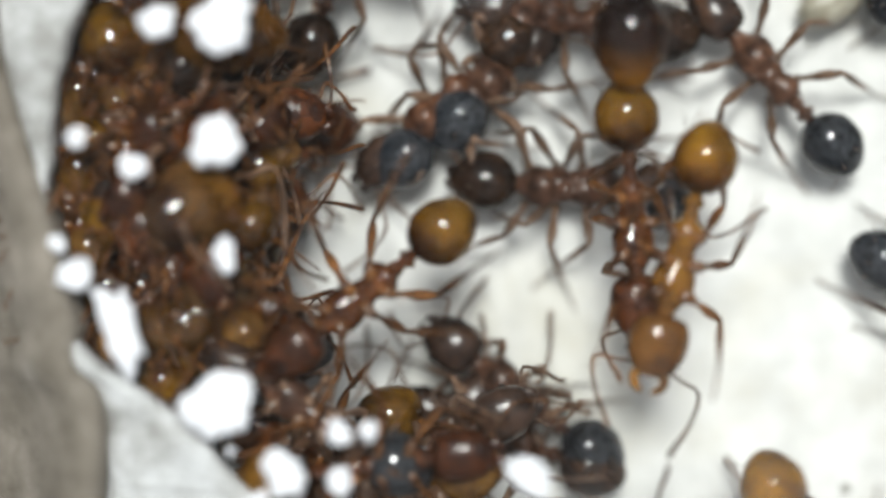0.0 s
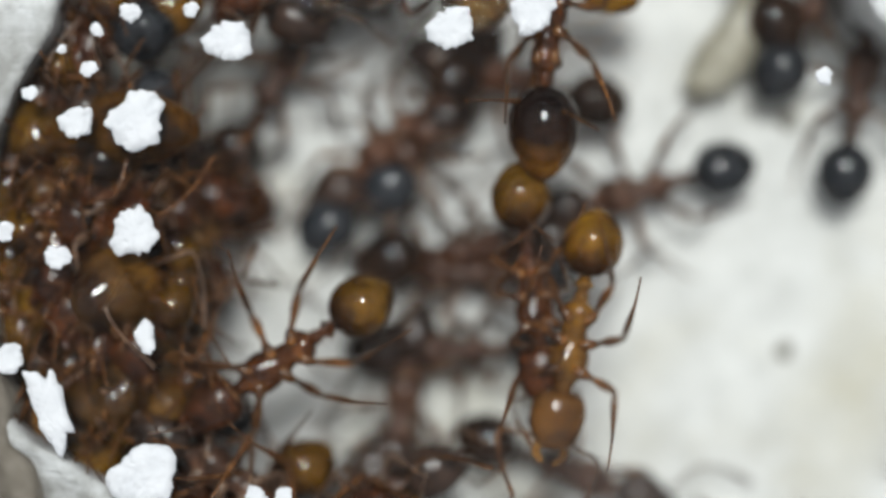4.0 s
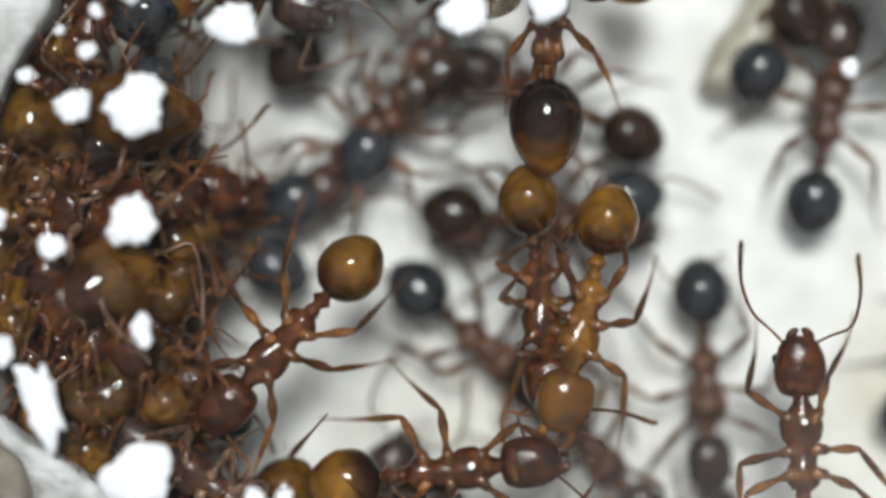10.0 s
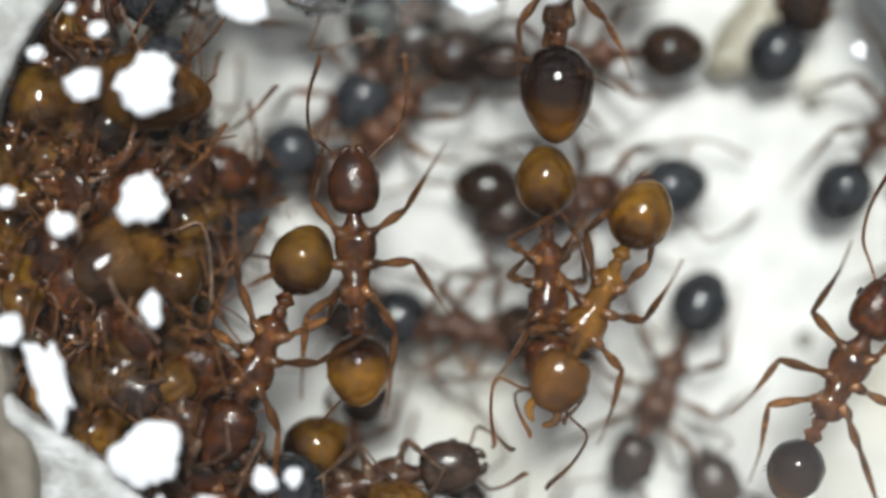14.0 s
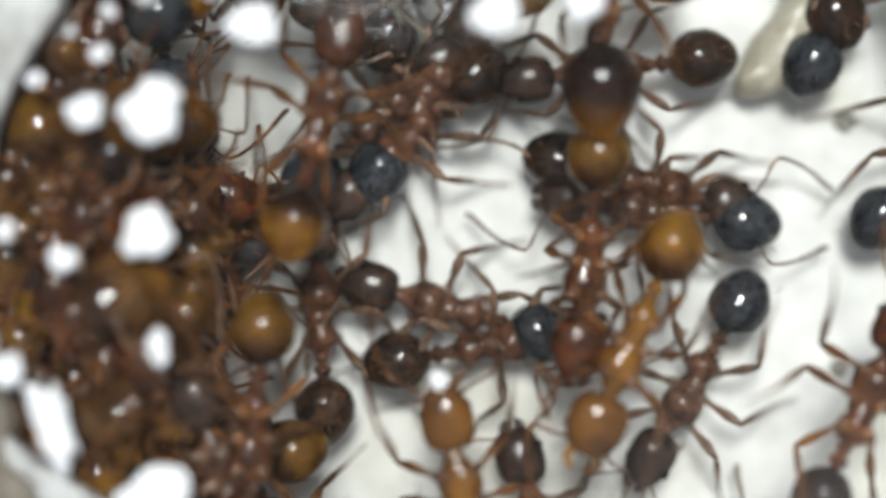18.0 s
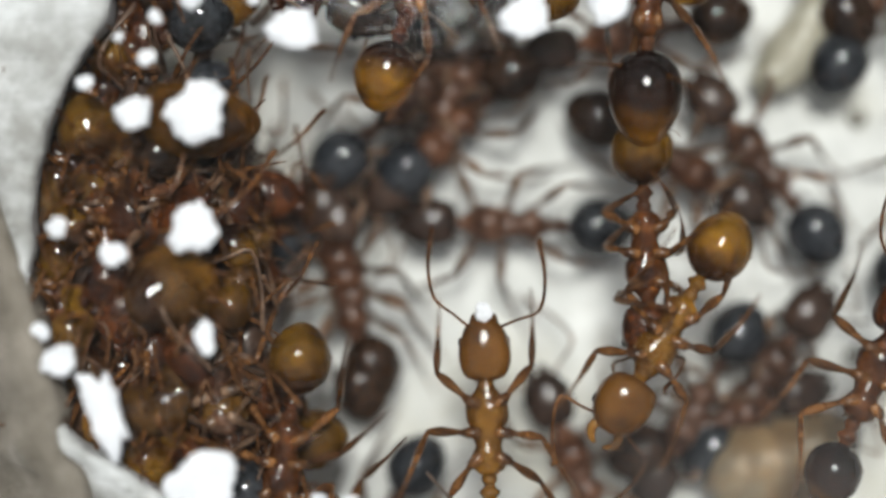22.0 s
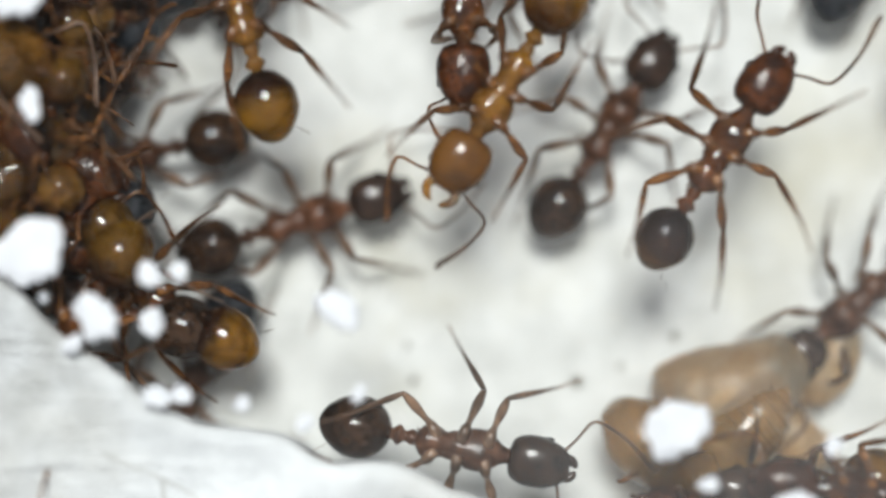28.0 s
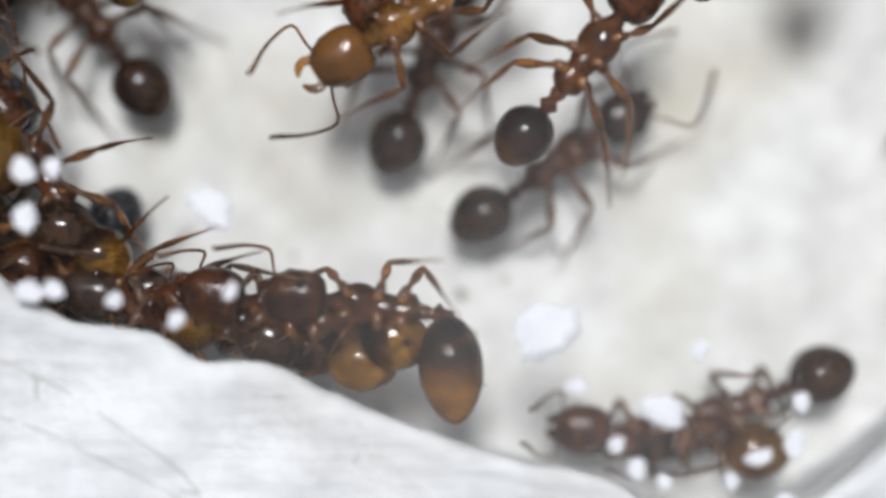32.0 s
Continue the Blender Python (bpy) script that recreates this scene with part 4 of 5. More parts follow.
def motions():
    walk(ant_s, [(0, hang(1.48, 5.34, 90)), (1, hang(1.52, 5.21, 90)), (2, hang(1.66, 5.05, 89)), (3, hang(1.78, 5.45, 88)),
        (4, hang(2.01, 5.20, 88)), (7, hang(1.76, 5.28, 88)), (8, hang(1.88, 5.22, 88)), (9, hang(1.81, 5.13, 88)),
        (10, hang(1.76, 5.15, 89)), (11, hang(1.86, 5.05, 89)), (12, hang(1.78, 5.40, 89)), (13, hang(1.85, 5.36, 89)),
        (14, hang(1.79, 5.43, 89)), (17, hang(2.09, 5.68, 88)), (18, hang(2.16, 5.84, 88)), (19, hang(2.38, 6.03, 89)),
        (20, hang(2.29, 5.96, 89)), (21, hang(2.30, 5.72, 88)), (22, hang(2.53, 5.72, 88)), (23, hang(2.37, 5.84, 88)),
        (24, hang(2.45, 5.77, 88)), (25, hang(2.50, 5.39, 88)), (32, hang(2.50, 5.39, 88))])
    walk(ant_r, [(0, hang(1.63, 0.58, -85, 0.4)), (1, hang(1.73, 0.27, -82, 0.4)), (2, hang(1.82, -0.01, -85, 0.4)), (3, hang(1.85, 0.82, -79, 0.4)),
        (4, hang(1.73, 0.52, -83, 0.4)), (6.5, hang(1.45, 0.62, -81, 0.4)), (7, hang(1.78, 0.58, -80, 0.4)), (8, hang(1.83, 0.59, -82, 0.4)),
        (9, hang(1.71, 0.22, -83, 0.4)), (10, hang(1.65, 0.34, -83, 0.4)), (11, hang(1.84, -0.06, -85, 0.4)), (12, hang(1.69, 0.37, -82, 0.4)),
        (13, hang(1.59, 0.56, -89, 0.4)), (14, hang(1.66, 0.35, -88, 0.4)), (16.5, hang(2.08, 1.32, -94, 0.4)), (17, hang(1.97, 1.08, -91, 0.4)),
        (18, hang(1.93, 1.30, -96, 0.4)), (19, hang(1.76, 1.37, -103, 0.4)), (20, hang(2.11, 1.33, -85, 0.4)), (21, hang(2.29, 0.92, -82, 0.4)),
        (22, hang(2.52, 1.33, -88, 0.4)), (23, hang(2.60, 1.04, -85, 0.4)), (24, hang(2.51, 1.40, -85, 0.4)), (25, hang(2.46, 1.40, -87, 0.4)),
        (27.5, hang(1.84, 1.47, -93, 0.4)), (28, hang(2.09, 1.94, -90, 0.4)), (29, hang(2.32, 2.08, -92, 0.4)), (32, hang(2.47, 1.55, -88, 0.4))])
    walk(ant_q, [(0, hang(2.48, -0.13, -103)), (1, hang(2.48, -0.12, -101)), (2, hang(2.48, -0.26, -100)), (3, hang(2.56, -0.33, -103)),
        (4, hang(2.53, -0.36, -102)), (6.5, hang(2.49, -0.16, -104)), (7, hang(2.46, -0.19, -104)), (8, hang(2.40, -0.08, -106)),
        (9, hang(2.32, -0.07, -106)), (10, hang(2.48, -0.00, -103)), (11, hang(2.57, -0.07, -102)), (12, hang(2.53, -0.11, -110)),
        (13, hang(2.52, -0.13, -115)), (14, hang(2.59, -0.11, -116)), (16.5, hang(2.71, -0.18, -111)), (17, hang(2.63, -0.17, -111)),
        (18, hang(2.70, -0.19, -113)), (19, hang(2.70, -0.15, -113)), (20, hang(2.62, -0.21, -113)), (21, hang(2.85, -0.16, -118)),
        (22, hang(2.94, -0.22, -122)), (23, hang(3.00, -0.20, -121)), (24, hang(2.86, -0.11, -117)), (25, hang(2.91, -0.12, -117)),
        (27.5, hang(2.80, 0.09, -122)), (28, hang(2.88, 0.03, -122)), (29, hang(3.18, -0.04, -134)), (30, hang(3.31, -0.78, -155)),
        (31, hang(3.46, -0.58, -152)), (32, hang(3.52, -0.38, -149))])
    walk(ant_p, [(0, hang(-3.11, -0.96, -140)), (1, hang(-2.52, -1.28, -116)), (2, hang(-3.00, -0.82, -142)), (3, hang(-2.98, -0.82, -145)),
        (4, hang(-3.00, -0.81, -146)), (6.5, hang(-3.09, -0.79, -135)), (7, hang(-3.14, -0.75, -138)), (8, hang(-3.21, -0.40, -149)),
        (9, hang(-3.15, -0.46, -146)), (10, hang(-3.02, -0.51, -132)), (11, hang(-3.12, -0.47, -140)), (12, hang(-3.28, -0.39, -144)),
        (13, hang(-3.72, -0.51, -132)), (14, hang(-3.60, -1.05, -113)), (16.5, hang(-3.88, -1.37, -92)), (17, hang(-4.05, -1.50, -95)),
        (18, hang(-4.01, -1.80, -95)), (19, hang(-4.05, -1.96, -98)), (20, hang(-4.06, -2.08, -93)), (21, hang(-4.05, -2.12, -93)),
        (22, hang(-4.20, -2.51, -99)), (23, hang(-4.31, -2.86, -100)), (24, hang(-4.25, -3.74, -92)), (25, hang(-4.54, -4.20, -101)),
        (27.5, hang(-5.35, -4.46, -127)), (28, hang(-5.17, -4.42, -125)), (29, hang(-5.14, -4.60, -123)), (32, hang(-5.14, -4.60, -123))])
    walk(ant_x, [(0, hang(-3.00, -4.10, 8)), (4.5, hang(-3.00, -4.00, 8)), (6.5, hang(-2.63, -2.99, 13)), (7, hang(-2.82, -2.99, 10)),
        (8, hang(-1.45, -3.33, -5)), (9, hang(-0.38, -3.05, 0)), (10, hang(-0.22, -2.97, 6)), (11, hang(-0.64, -2.36, 30)),
        (12, hang(-1.01, -1.46, 53)), (13, hang(-1.50, -0.87, 81)), (14, hang(-1.93, 0.26, 92)), (14.5, hang(-2.24, 0.92, 90)),
        (16.5, hang(-2.35, 2.92, 77)), (17, hang(-2.44, 3.08, 73)), (18, hang(-2.90, 3.42, 76)), (19, hang(-3.09, 4.26, 76)),
        (20, hang(-2.77, 5.09, 74)), (21, hang(-1.91, 5.72, 72)), (22, hang(-1.76, 6.05, 71)), (23, hang(-1.61, 6.43, 72)),
        (24, hang(-1.61, 6.67, 72)), (32, hang(-1.20, 5.20, 75))])
    stride(ant_x)
    walk(ant_w, [(0, hang(3.00, -12.50, 100)), (14, hang(2.20, -9.00, 100)), (17, hang(-0.53, -5.05, 92)), (18, hang(-0.25, -3.34, 102)),
        (19, hang(-0.21, -3.36, 94)), (20, hang(-0.45, -3.35, 101)), (21, hang(-0.45, -2.71, 92)), (22, hang(-0.45, -2.36, 92)),
        (23, hang(-0.58, -1.77, 97)), (24, hang(-1.05, -1.50, 109)), (25, hang(-1.09, -0.88, 104)), (27.5, hang(-1.84, 1.04, 105)),
        (28, hang(-1.94, 1.32, 105)), (29, hang(-2.41, 2.01, 105)), (32, hang(-2.39, 1.98, 106))])
    stride(ant_w)
    walk(ant_y, [(0, hang(9.50, -8.50, 130)), (6, hang(9.00, -7.50, 130)), (8, hang(8.03, -4.98, 104)), (9, hang(6.65, -3.81, 110)),
        (10, hang(6.50, -2.70, 92)), (11, hang(6.62, -2.25, 90)), (12, hang(6.91, -1.63, 83)), (13, hang(6.90, -1.90, 70)),
        (14, hang(7.01, -1.78, 63)), (17, hang(6.71, -1.83, 68)), (18, hang(6.72, -1.55, 65)), (19, hang(6.56, -1.38, 71)),
        (20, hang(6.44, -1.31, 72)), (21, hang(6.60, -1.47, 71)), (22, hang(6.56, -1.43, 67)), (23, hang(6.73, -1.60, 63)),
        (24, hang(6.64, -1.58, 62)), (25, hang(6.63, -1.51, 60)), (27.5, hang(6.58, -1.44, 58)), (28, hang(6.60, -1.49, 56)),
        (29, hang(6.58, -1.30, 56)), (30, hang(6.49, -1.40, 57)), (31, hang(6.34, -1.23, 62)), (32, hang(6.42, -1.41, 51))])
    stride(ant_y)
    walk(ant_z, [(0, hang(4.87, -5.87, -68)), (1, hang(4.84, -6.15, -67)), (2, hang(4.65, -5.81, -69)), (4.5, hang(5.41, -6.99, -70)),
        (6.5, hang(4.71, -6.11, -75)), (7, hang(4.78, -5.62, -75)), (8, hang(4.92, -6.27, -76)), (9, hang(4.85, -6.19, -69)),
        (10.5, hang(5.50, -5.50, -60)), (13, hang(9.50, -6.80, -20)), (16, hang(11.40, -5.00, 60)), (24, hang(11.20, 2.40, 80)),
        (32, hang(11.20, 2.60, 80))])
    stride(ant_z)
    walk(ant_a, [(0, stand(4.47, 3.24, 133)), (1, stand(4.89, 2.82, 140)), (2, stand(4.86, 2.82, 149)), (3, stand(4.06, 2.91, 164)),
        (4, stand(4.10, 2.41, 194)), (4.5, stand(4.04, 2.17, 196)), (6.5, stand(4.73, 0.37, 245)), (7, stand(4.76, -0.02, 247)),
        (8, stand(4.61, -1.08, 249)), (9, stand(4.96, -1.90, 265)), (10, stand(5.08, -1.39, 273)), (11, stand(4.87, -1.24, 254)),
        (12, stand(4.19, -1.79, 244)), (13, stand(4.05, -1.78, 245)), (14, stand(4.20, -1.83, 247)), (16.5, stand(4.99, -1.19, 248)),
        (17, stand(4.78, -1.03, 244)), (18, stand(4.18, -1.17, 240)), (19, stand(3.50, -1.43, 239)), (20, stand(3.37, -1.59, 240)),
        (24, stand(4.60, -2.20, 240)), (26.6, stand(5.20, 6.00, 250)), (32, stand(5.20, 6.20, 250))])
    walk(ant_b, [(0, stand(0.60, 1.00, 175)), (4.5, stand(0.40, 0.70, 175)), (6.5, stand(0.55, 1.43, 182)), (7, stand(1.55, 1.68, 196)),
        (8, stand(1.84, 1.94, 198)), (9, stand(2.51, 1.77, 188)), (10, stand(1.89, 1.88, 191)), (11, stand(2.17, 1.78, 191)),
        (12, stand(2.35, 1.69, 191)), (13, stand(2.52, 1.61, 191)), (14, stand(2.64, 1.77, 191)), (16.5, stand(3.47, 2.22, 173)),
        (17, stand(3.50, 2.26, 170)), (18, stand(3.45, 2.07, 173)), (19, stand(3.55, 2.21, 169)), (20, stand(4.00, 2.32, 159)),
        (21, stand(4.92, 2.78, 134)), (22, stand(5.17, 2.84, 128)), (23, stand(5.64, 3.17, 128)), (24, stand(5.52, 3.03, 126)),
        (25, stand(5.02, 2.83, 123)), (28, stand(5.60, 5.00, 130)), (32, stand(5.60, 5.00, 130))])
    walk(ant_c, [(0, stand(7.51, 6.48, 65)), (2, stand(7.51, 6.48, 65)), (3, stand(7.71, 6.48, 64)), (4, stand(7.70, 6.40, 64)),
        (7, stand(7.15, 6.37, 64)), (8, stand(7.05, 6.36, 64)), (9, stand(7.03, 6.38, 64)), (10, stand(6.83, 6.28, 65)),
        (11, stand(6.91, 6.29, 65)), (12, stand(6.95, 6.36, 65)), (13, stand(7.04, 6.25, 65)), (14, stand(7.07, 6.35, 65)),
        (17, stand(7.18, 6.39, 64)), (18, stand(7.13, 6.47, 65)), (19, stand(7.02, 6.60, 65)), (20, stand(7.26, 6.39, 65)),
        (21, stand(7.40, 6.50, 65)), (22, stand(7.43, 6.44, 64)), (23, stand(7.23, 6.54, 64)), (24, stand(7.17, 6.66, 64)),
        (32, stand(7.17, 6.66, 64))])
    walk(ant_d, [(0, stand(-1.39, 2.69, 43)), (1, stand(-1.23, 2.80, 43)), (2, stand(-1.10, 2.87, 43)), (3, stand(-1.12, 2.94, 42)),
        (4, stand(-1.16, 2.84, 42)), (7, stand(-1.65, 3.00, 42)), (8, stand(-1.77, 3.28, 42)), (9, stand(-1.78, 3.35, 42)),
        (10, stand(-1.92, 3.23, 42)), (11, stand(-1.45, 2.65, 43)), (12, stand(-1.97, 3.25, 43)), (13, stand(-2.15, 3.83, 42)),
        (14, stand(-2.15, 3.85, 43)), (20, stand(-1.86, 3.83, 42)), (21, stand(-2.01, 4.10, 42)), (22, stand(-2.03, 4.15, 42)),
        (23, stand(-2.10, 4.14, 42)), (24, stand(-2.18, 3.98, 42)), (25, stand(-2.27, 3.43, 42)), (32, stand(-2.27, 3.43, 42))])
    walk(ant_e, [(0, stand(-1.84, 2.67, -135)), (1, stand(-1.80, 2.67, -135)), (2, stand(-1.47, 2.99, -136)), (3, stand(-1.27, 3.42, -137)),
        (4, stand(-0.98, 3.54, -137)), (7, stand(-0.87, 3.75, -137)), (8, stand(-1.00, 3.72, -137)), (9, stand(-1.19, 3.45, -137)),
        (10, stand(-1.44, 3.47, -136)), (11, stand(-1.31, 3.42, -136)), (12, stand(-1.40, 3.47, -136)), (13, stand(-1.39, 3.41, -136)),
        (14, stand(-1.30, 3.45, -136)), (17, stand(-1.27, 3.44, -137)), (18, stand(-1.28, 3.51, -137)), (19, stand(-1.32, 3.58, -136)),
        (20, stand(-1.24, 3.60, -136)), (21, stand(-1.17, 3.51, -136)), (22, stand(-1.09, 3.54, -137)), (23, stand(-1.28, 3.50, -137)),
        (24, stand(-1.16, 3.63, -137)), (25, stand(-1.09, 3.19, -137)), (32, stand(-1.09, 3.19, -137))])
    walk(ant_f, [(0, stand(0.66, 1.11, -1)), (1, stand(0.84, 0.92, -7)), (2, stand(0.92, 1.10, 3)), (3, stand(0.72, 1.20, 6)),
        (4, stand(0.60, 1.22, 6)), (6.5, stand(0.63, 1.54, 5)), (7, stand(1.20, 1.30, 8)), (8, stand(1.92, 1.70, 10)),
        (9, stand(2.23, 1.74, -12)), (10, stand(1.74, 1.71, -5)), (11, stand(2.07, 1.67, -8)), (12, stand(2.08, 1.65, -6)),
        (13, stand(2.13, 2.07, -2)), (14, stand(2.28, 1.98, -1)), (17, stand(3.16, 2.46, -11)), (18, stand(3.20, 2.62, -14)), (19, stand(3.22, 2.55, -19)), (20, stand(2.74, 3.09, -26)),
        (21, stand(2.94, 3.27, -31)), (22, stand(3.33, 2.96, -30)), (23, stand(2.80, 2.84, -33)), (24, stand(2.78, 2.51, -34)),
        (25, stand(2.61, 3.00, -32)), (32, stand(2.61, 3.00, -32))])
    walk(ant_g, [(0, stand(-4.16, -5.78, 91)), (4.5, stand(-0.59, -2.13, 75)), (5.5, stand(0.18, -2.10, 2)), (6.5, stand(0.96, -2.06, -70)),
        (7, stand(0.95, -1.88, -44)), (8, stand(0.75, -0.95, -37)), (9, stand(0.72, -0.82, -33)), (10, stand(0.64, -0.77, -40)),
        (11, stand(1.00, -0.39, -14)), (12, stand(0.69, -0.48, -21)), (13, stand(-0.45, -0.79, -7)), (14, stand(0.47, -0.85, -9)),
        (15.25, stand(0.10, -0.50, -98)), (16.5, stand(-0.28, -0.16, -186)), (17, stand(-0.35, -0.23, -185)), (18, stand(-0.43, 0.18, -195)),
        (19, stand(-0.48, 0.76, -190)), (20, stand(-0.20, 1.27, -200)), (21, stand(0.07, 1.41, -198)), (22, stand(0.18, 1.70, -182)),
        (23, stand(0.92, 0.88, -141)), (24, stand(0.21, 1.91, -185)), (25, stand(0.59, 2.04, -192)), (26.15, stand(1.29, 3.72, -256)),
        (27.3, stand(2.00, 5.40, -320)), (32, stand(3.00, 6.00, -320))])
    stride(ant_g)
    walk(ant_h, [(0, stand(8.18, -1.02, -28)), (1, stand(7.41, -2.76, -10)), (2, stand(6.76, -1.16, -36)), (2.5, stand(7.94, -3.15, -40)),
        (3, stand(8.59, -5.02, -70)), (3.35, stand(11.60, -3.60, -60)), (4, stand(11.80, -3.00, -20)), (8, stand(11.00, -2.00, 30)),
        (20, stand(10.20, 3.00, 60)), (32, stand(10.00, 3.60, 70))])
    stride(ant_h)
    walk(ant_i, [(0, stand(-0.22, -3.04, 144)), (1, stand(1.69, -2.53, 173)), (2, stand(3.52, -2.39, 185)), (2.5, stand(4.40, -0.49, 183)),
        (3, stand(2.52, -1.17, 177)), (3.3, stand(2.20, -1.00, 180)), (3.6, stand(1.40, -0.80, 179)), (4, stand(0.28, -0.89, 180)),
        (4.4, stand(-0.10, -1.30, 182)), (5.2, stand(1.00, -3.00, 240)), (5.8, stand(2.60, -5.00, 300)), (7, stand(3.40, -7.00, 300)),
        (17, stand(5.50, -6.40, 370)), (20, stand(5.40, -4.40, 380)), (24, stand(5.20, -3.20, 420)), (27, stand(7.60, 4.40, 420)),
        (29, stand(7.40, 4.80, 420)), (32, stand(7.40, 4.80, 420))])
    stride(ant_i)
    walk(ant_j, [(0, stand(-0.47, -3.86, 162)), (1, stand(-1.02, -4.63, 203)), (2, stand(0.69, -4.13, 267)), (3, stand(2.39, -3.64, 331)),
        (4, stand(2.47, -3.37, 340)), (6.5, stand(2.00, -4.97, 261)), (7, stand(1.83, -4.83, 264)), (7.5, stand(1.68, -4.44, 271)),
        (8, stand(1.92, -4.04, 284)), (8.5, stand(2.85, -2.92, 312)), (9, stand(3.05, -2.55, 326)), (11, stand(2.06, -2.96, 287)),
        (13, stand(0.39, -2.99, 250)), (14, stand(-0.37, -0.75, 176)), (15.25, stand(0.32, -1.33, 93)), (16.5, stand(1.00, -1.90, 10)),
        (17, stand(0.85, -1.60, 7)), (18, stand(0.15, -0.52, 10)), (19, stand(-1.73, -1.68, -73)), (20, stand(-2.35, -0.91, -105)),
        (20.5, stand(-2.59, -0.28, -177)), (21, stand(-2.82, 0.35, -249)), (22, stand(-3.17, 0.53, -253)), (23, stand(-3.42, 0.59, -223)),
        (24, stand(-4.67, -0.25, -205)), (24.5, stand(-4.11, -1.44, -134)), (25, stand(-3.54, -2.63, -64)), (26.25, stand(-4.06, -1.99, -120)),
        (27.5, stand(-4.58, -1.34, -176)), (28, stand(-4.46, -1.07, -169)), (29, stand(-3.54, -0.40, -206)), (30, stand(-3.68, -0.64, -202)),
        (31, stand(-3.56, -1.00, -201)), (32, stand(-3.01, -0.19, -234))])
    stride(ant_j)
    walk(ant_k, [(0, stand(8.30, 4.30, 80)), (3, stand(8.29, 4.43, 81)), (4, stand(8.56, 4.41, 80)), (4.5, stand(8.70, 4.40, 82)), (6.5, stand(7.84, 4.02, 86)), (7, stand(7.81, 3.82, 86)),
        (8, stand(7.73, 3.91, 83)), (9, stand(7.57, 4.04, 82)), (10, stand(7.49, 3.83, 81)), (11, stand(8.24, 3.55, 61)),
        (12, stand(8.41, 3.60, 61)), (13, stand(8.47, 3.46, 60)), (14, stand(8.65, 3.47, 57)), (17, stand(8.61, 3.81, 56)),
        (20, stand(8.80, 2.20, 60)), (25.5, stand(8.60, 3.00, 60)), (27.4, stand(7.40, 6.00, 60)), (32, stand(7.40, 6.00, 40))])
    walk(ant_l, [(0, stand(3.50, -8.00, 90)), (16, stand(3.00, -7.20, 90)), (18, stand(2.90, -6.00, 60)), (19, stand(2.69, -1.25, 19)), (20, stand(3.17, -1.15, 10)),
        (21, stand(2.63, -4.29, -64)), (22, stand(4.28, -2.26, 20)), (23, stand(4.73, -2.41, 11)), (24, stand(2.92, -1.39, 94)),
        (25, stand(2.87, -1.16, 92)), (27.5, stand(1.95, -2.29, 78)), (28, stand(4.87, -0.78, 56)), (29, stand(4.94, -0.23, 112)),
        (30, stand(5.20, -1.36, 104)), (31, stand(5.07, -1.63, 104)), (32, stand(3.62, -1.07, 69))])
    stride(ant_l)
    walk(ant_m, [(0, stand(6.50, -7.50, 120)), (16, stand(5.80, -5.20, 120)), (20, stand(3.29, -3.48, 201)), (20.5, stand(4.34, -2.75, 121)),
        (21, stand(5.39, -2.02, 41)), (22, stand(5.08, -1.45, 54)), (23, stand(5.44, -1.31, 63)), (24, stand(5.58, -1.24, 63)),
        (25, stand(6.01, -1.28, 61)), (26.8, stand(6.60, 5.60, 110)), (32, stand(6.60, 5.80, 110))])
    stride(ant_m)
    walk(ant_n, [(0, stand(-1.00, -9.00, 90)), (16, stand(0.80, -5.20, 100)), (21, stand(1.60, -3.40, 110)), (23, stand(0.90, -3.30, 130)), (24, stand(0.00, -2.91, 168)), (25, stand(0.46, -2.35, 141)),
        (26.25, stand(-0.61, -2.43, 77)), (27.5, stand(-1.53, -2.59, 17)), (28, stand(-1.28, -2.42, 16)), (28.4, stand(-0.12, -2.98, -4)),
        (28.7, stand(2.66, -4.14, -17)), (29, stand(4.64, -4.45, -11)), (29.5, stand(5.10, -5.21, -6)), (30, stand(5.05, -5.42, -6)),
        (31, stand(4.87, -5.02, 2)), (31.5, stand(5.39, -4.07, 16)), (32, stand(6.09, -3.13, 35))])
    stride(ant_n)
    walk(ant_o, [(0, hang(-1.50, -5.00, -15, 0.6)), (16, hang(-1.50, -5.00, -15, 0.6)), (25, hang(-0.40, -5.10, -5, 0.6)), (27.5, hang(2.00, -6.58, -9, 0.6)),
        (28, hang(1.69, -6.60, -12, 0.6)), (29, hang(3.05, -6.79, -2, 0.6)), (30, hang(3.11, -6.35, 11, 0.6)), (31, hang(3.19, -6.18, 17, 0.6)),
        (31.3, hang(2.20, -6.09, 76, 0.6)), (31.6, hang(1.21, -5.99, 135, 0.6)), (32, hang(-0.97, -6.01, 166, 0.6))])
    stride(ant_o)
    walk(ant_pp, [(0, hang(9.18, -6.76, 175)), (27, hang(9.18, -6.76, 175)), (29, hang(9.84, -8.32, 172)), (30, hang(8.28, -7.70, 172)),
        (31, hang(5.10, -6.52, 174)), (32, hang(2.91, -5.84, 173))])
    stride(ant_pp)
    walk(ant_u, [(0, stand(7.50, -6.50, 220)), (25, stand(7.00, -6.40, 220)), (27.5, stand(8.44, -4.54, 229)), (28, stand(9.86, -4.06, 222)),
        (29, stand(10.11, -5.15, 217)), (30, stand(8.95, -5.00, 214)), (31, stand(9.93, -3.93, 201)), (31.5, stand(10.55, -2.73, 213)),
        (32, stand(16.20, -0.48, 219))])
    stride(ant_u)
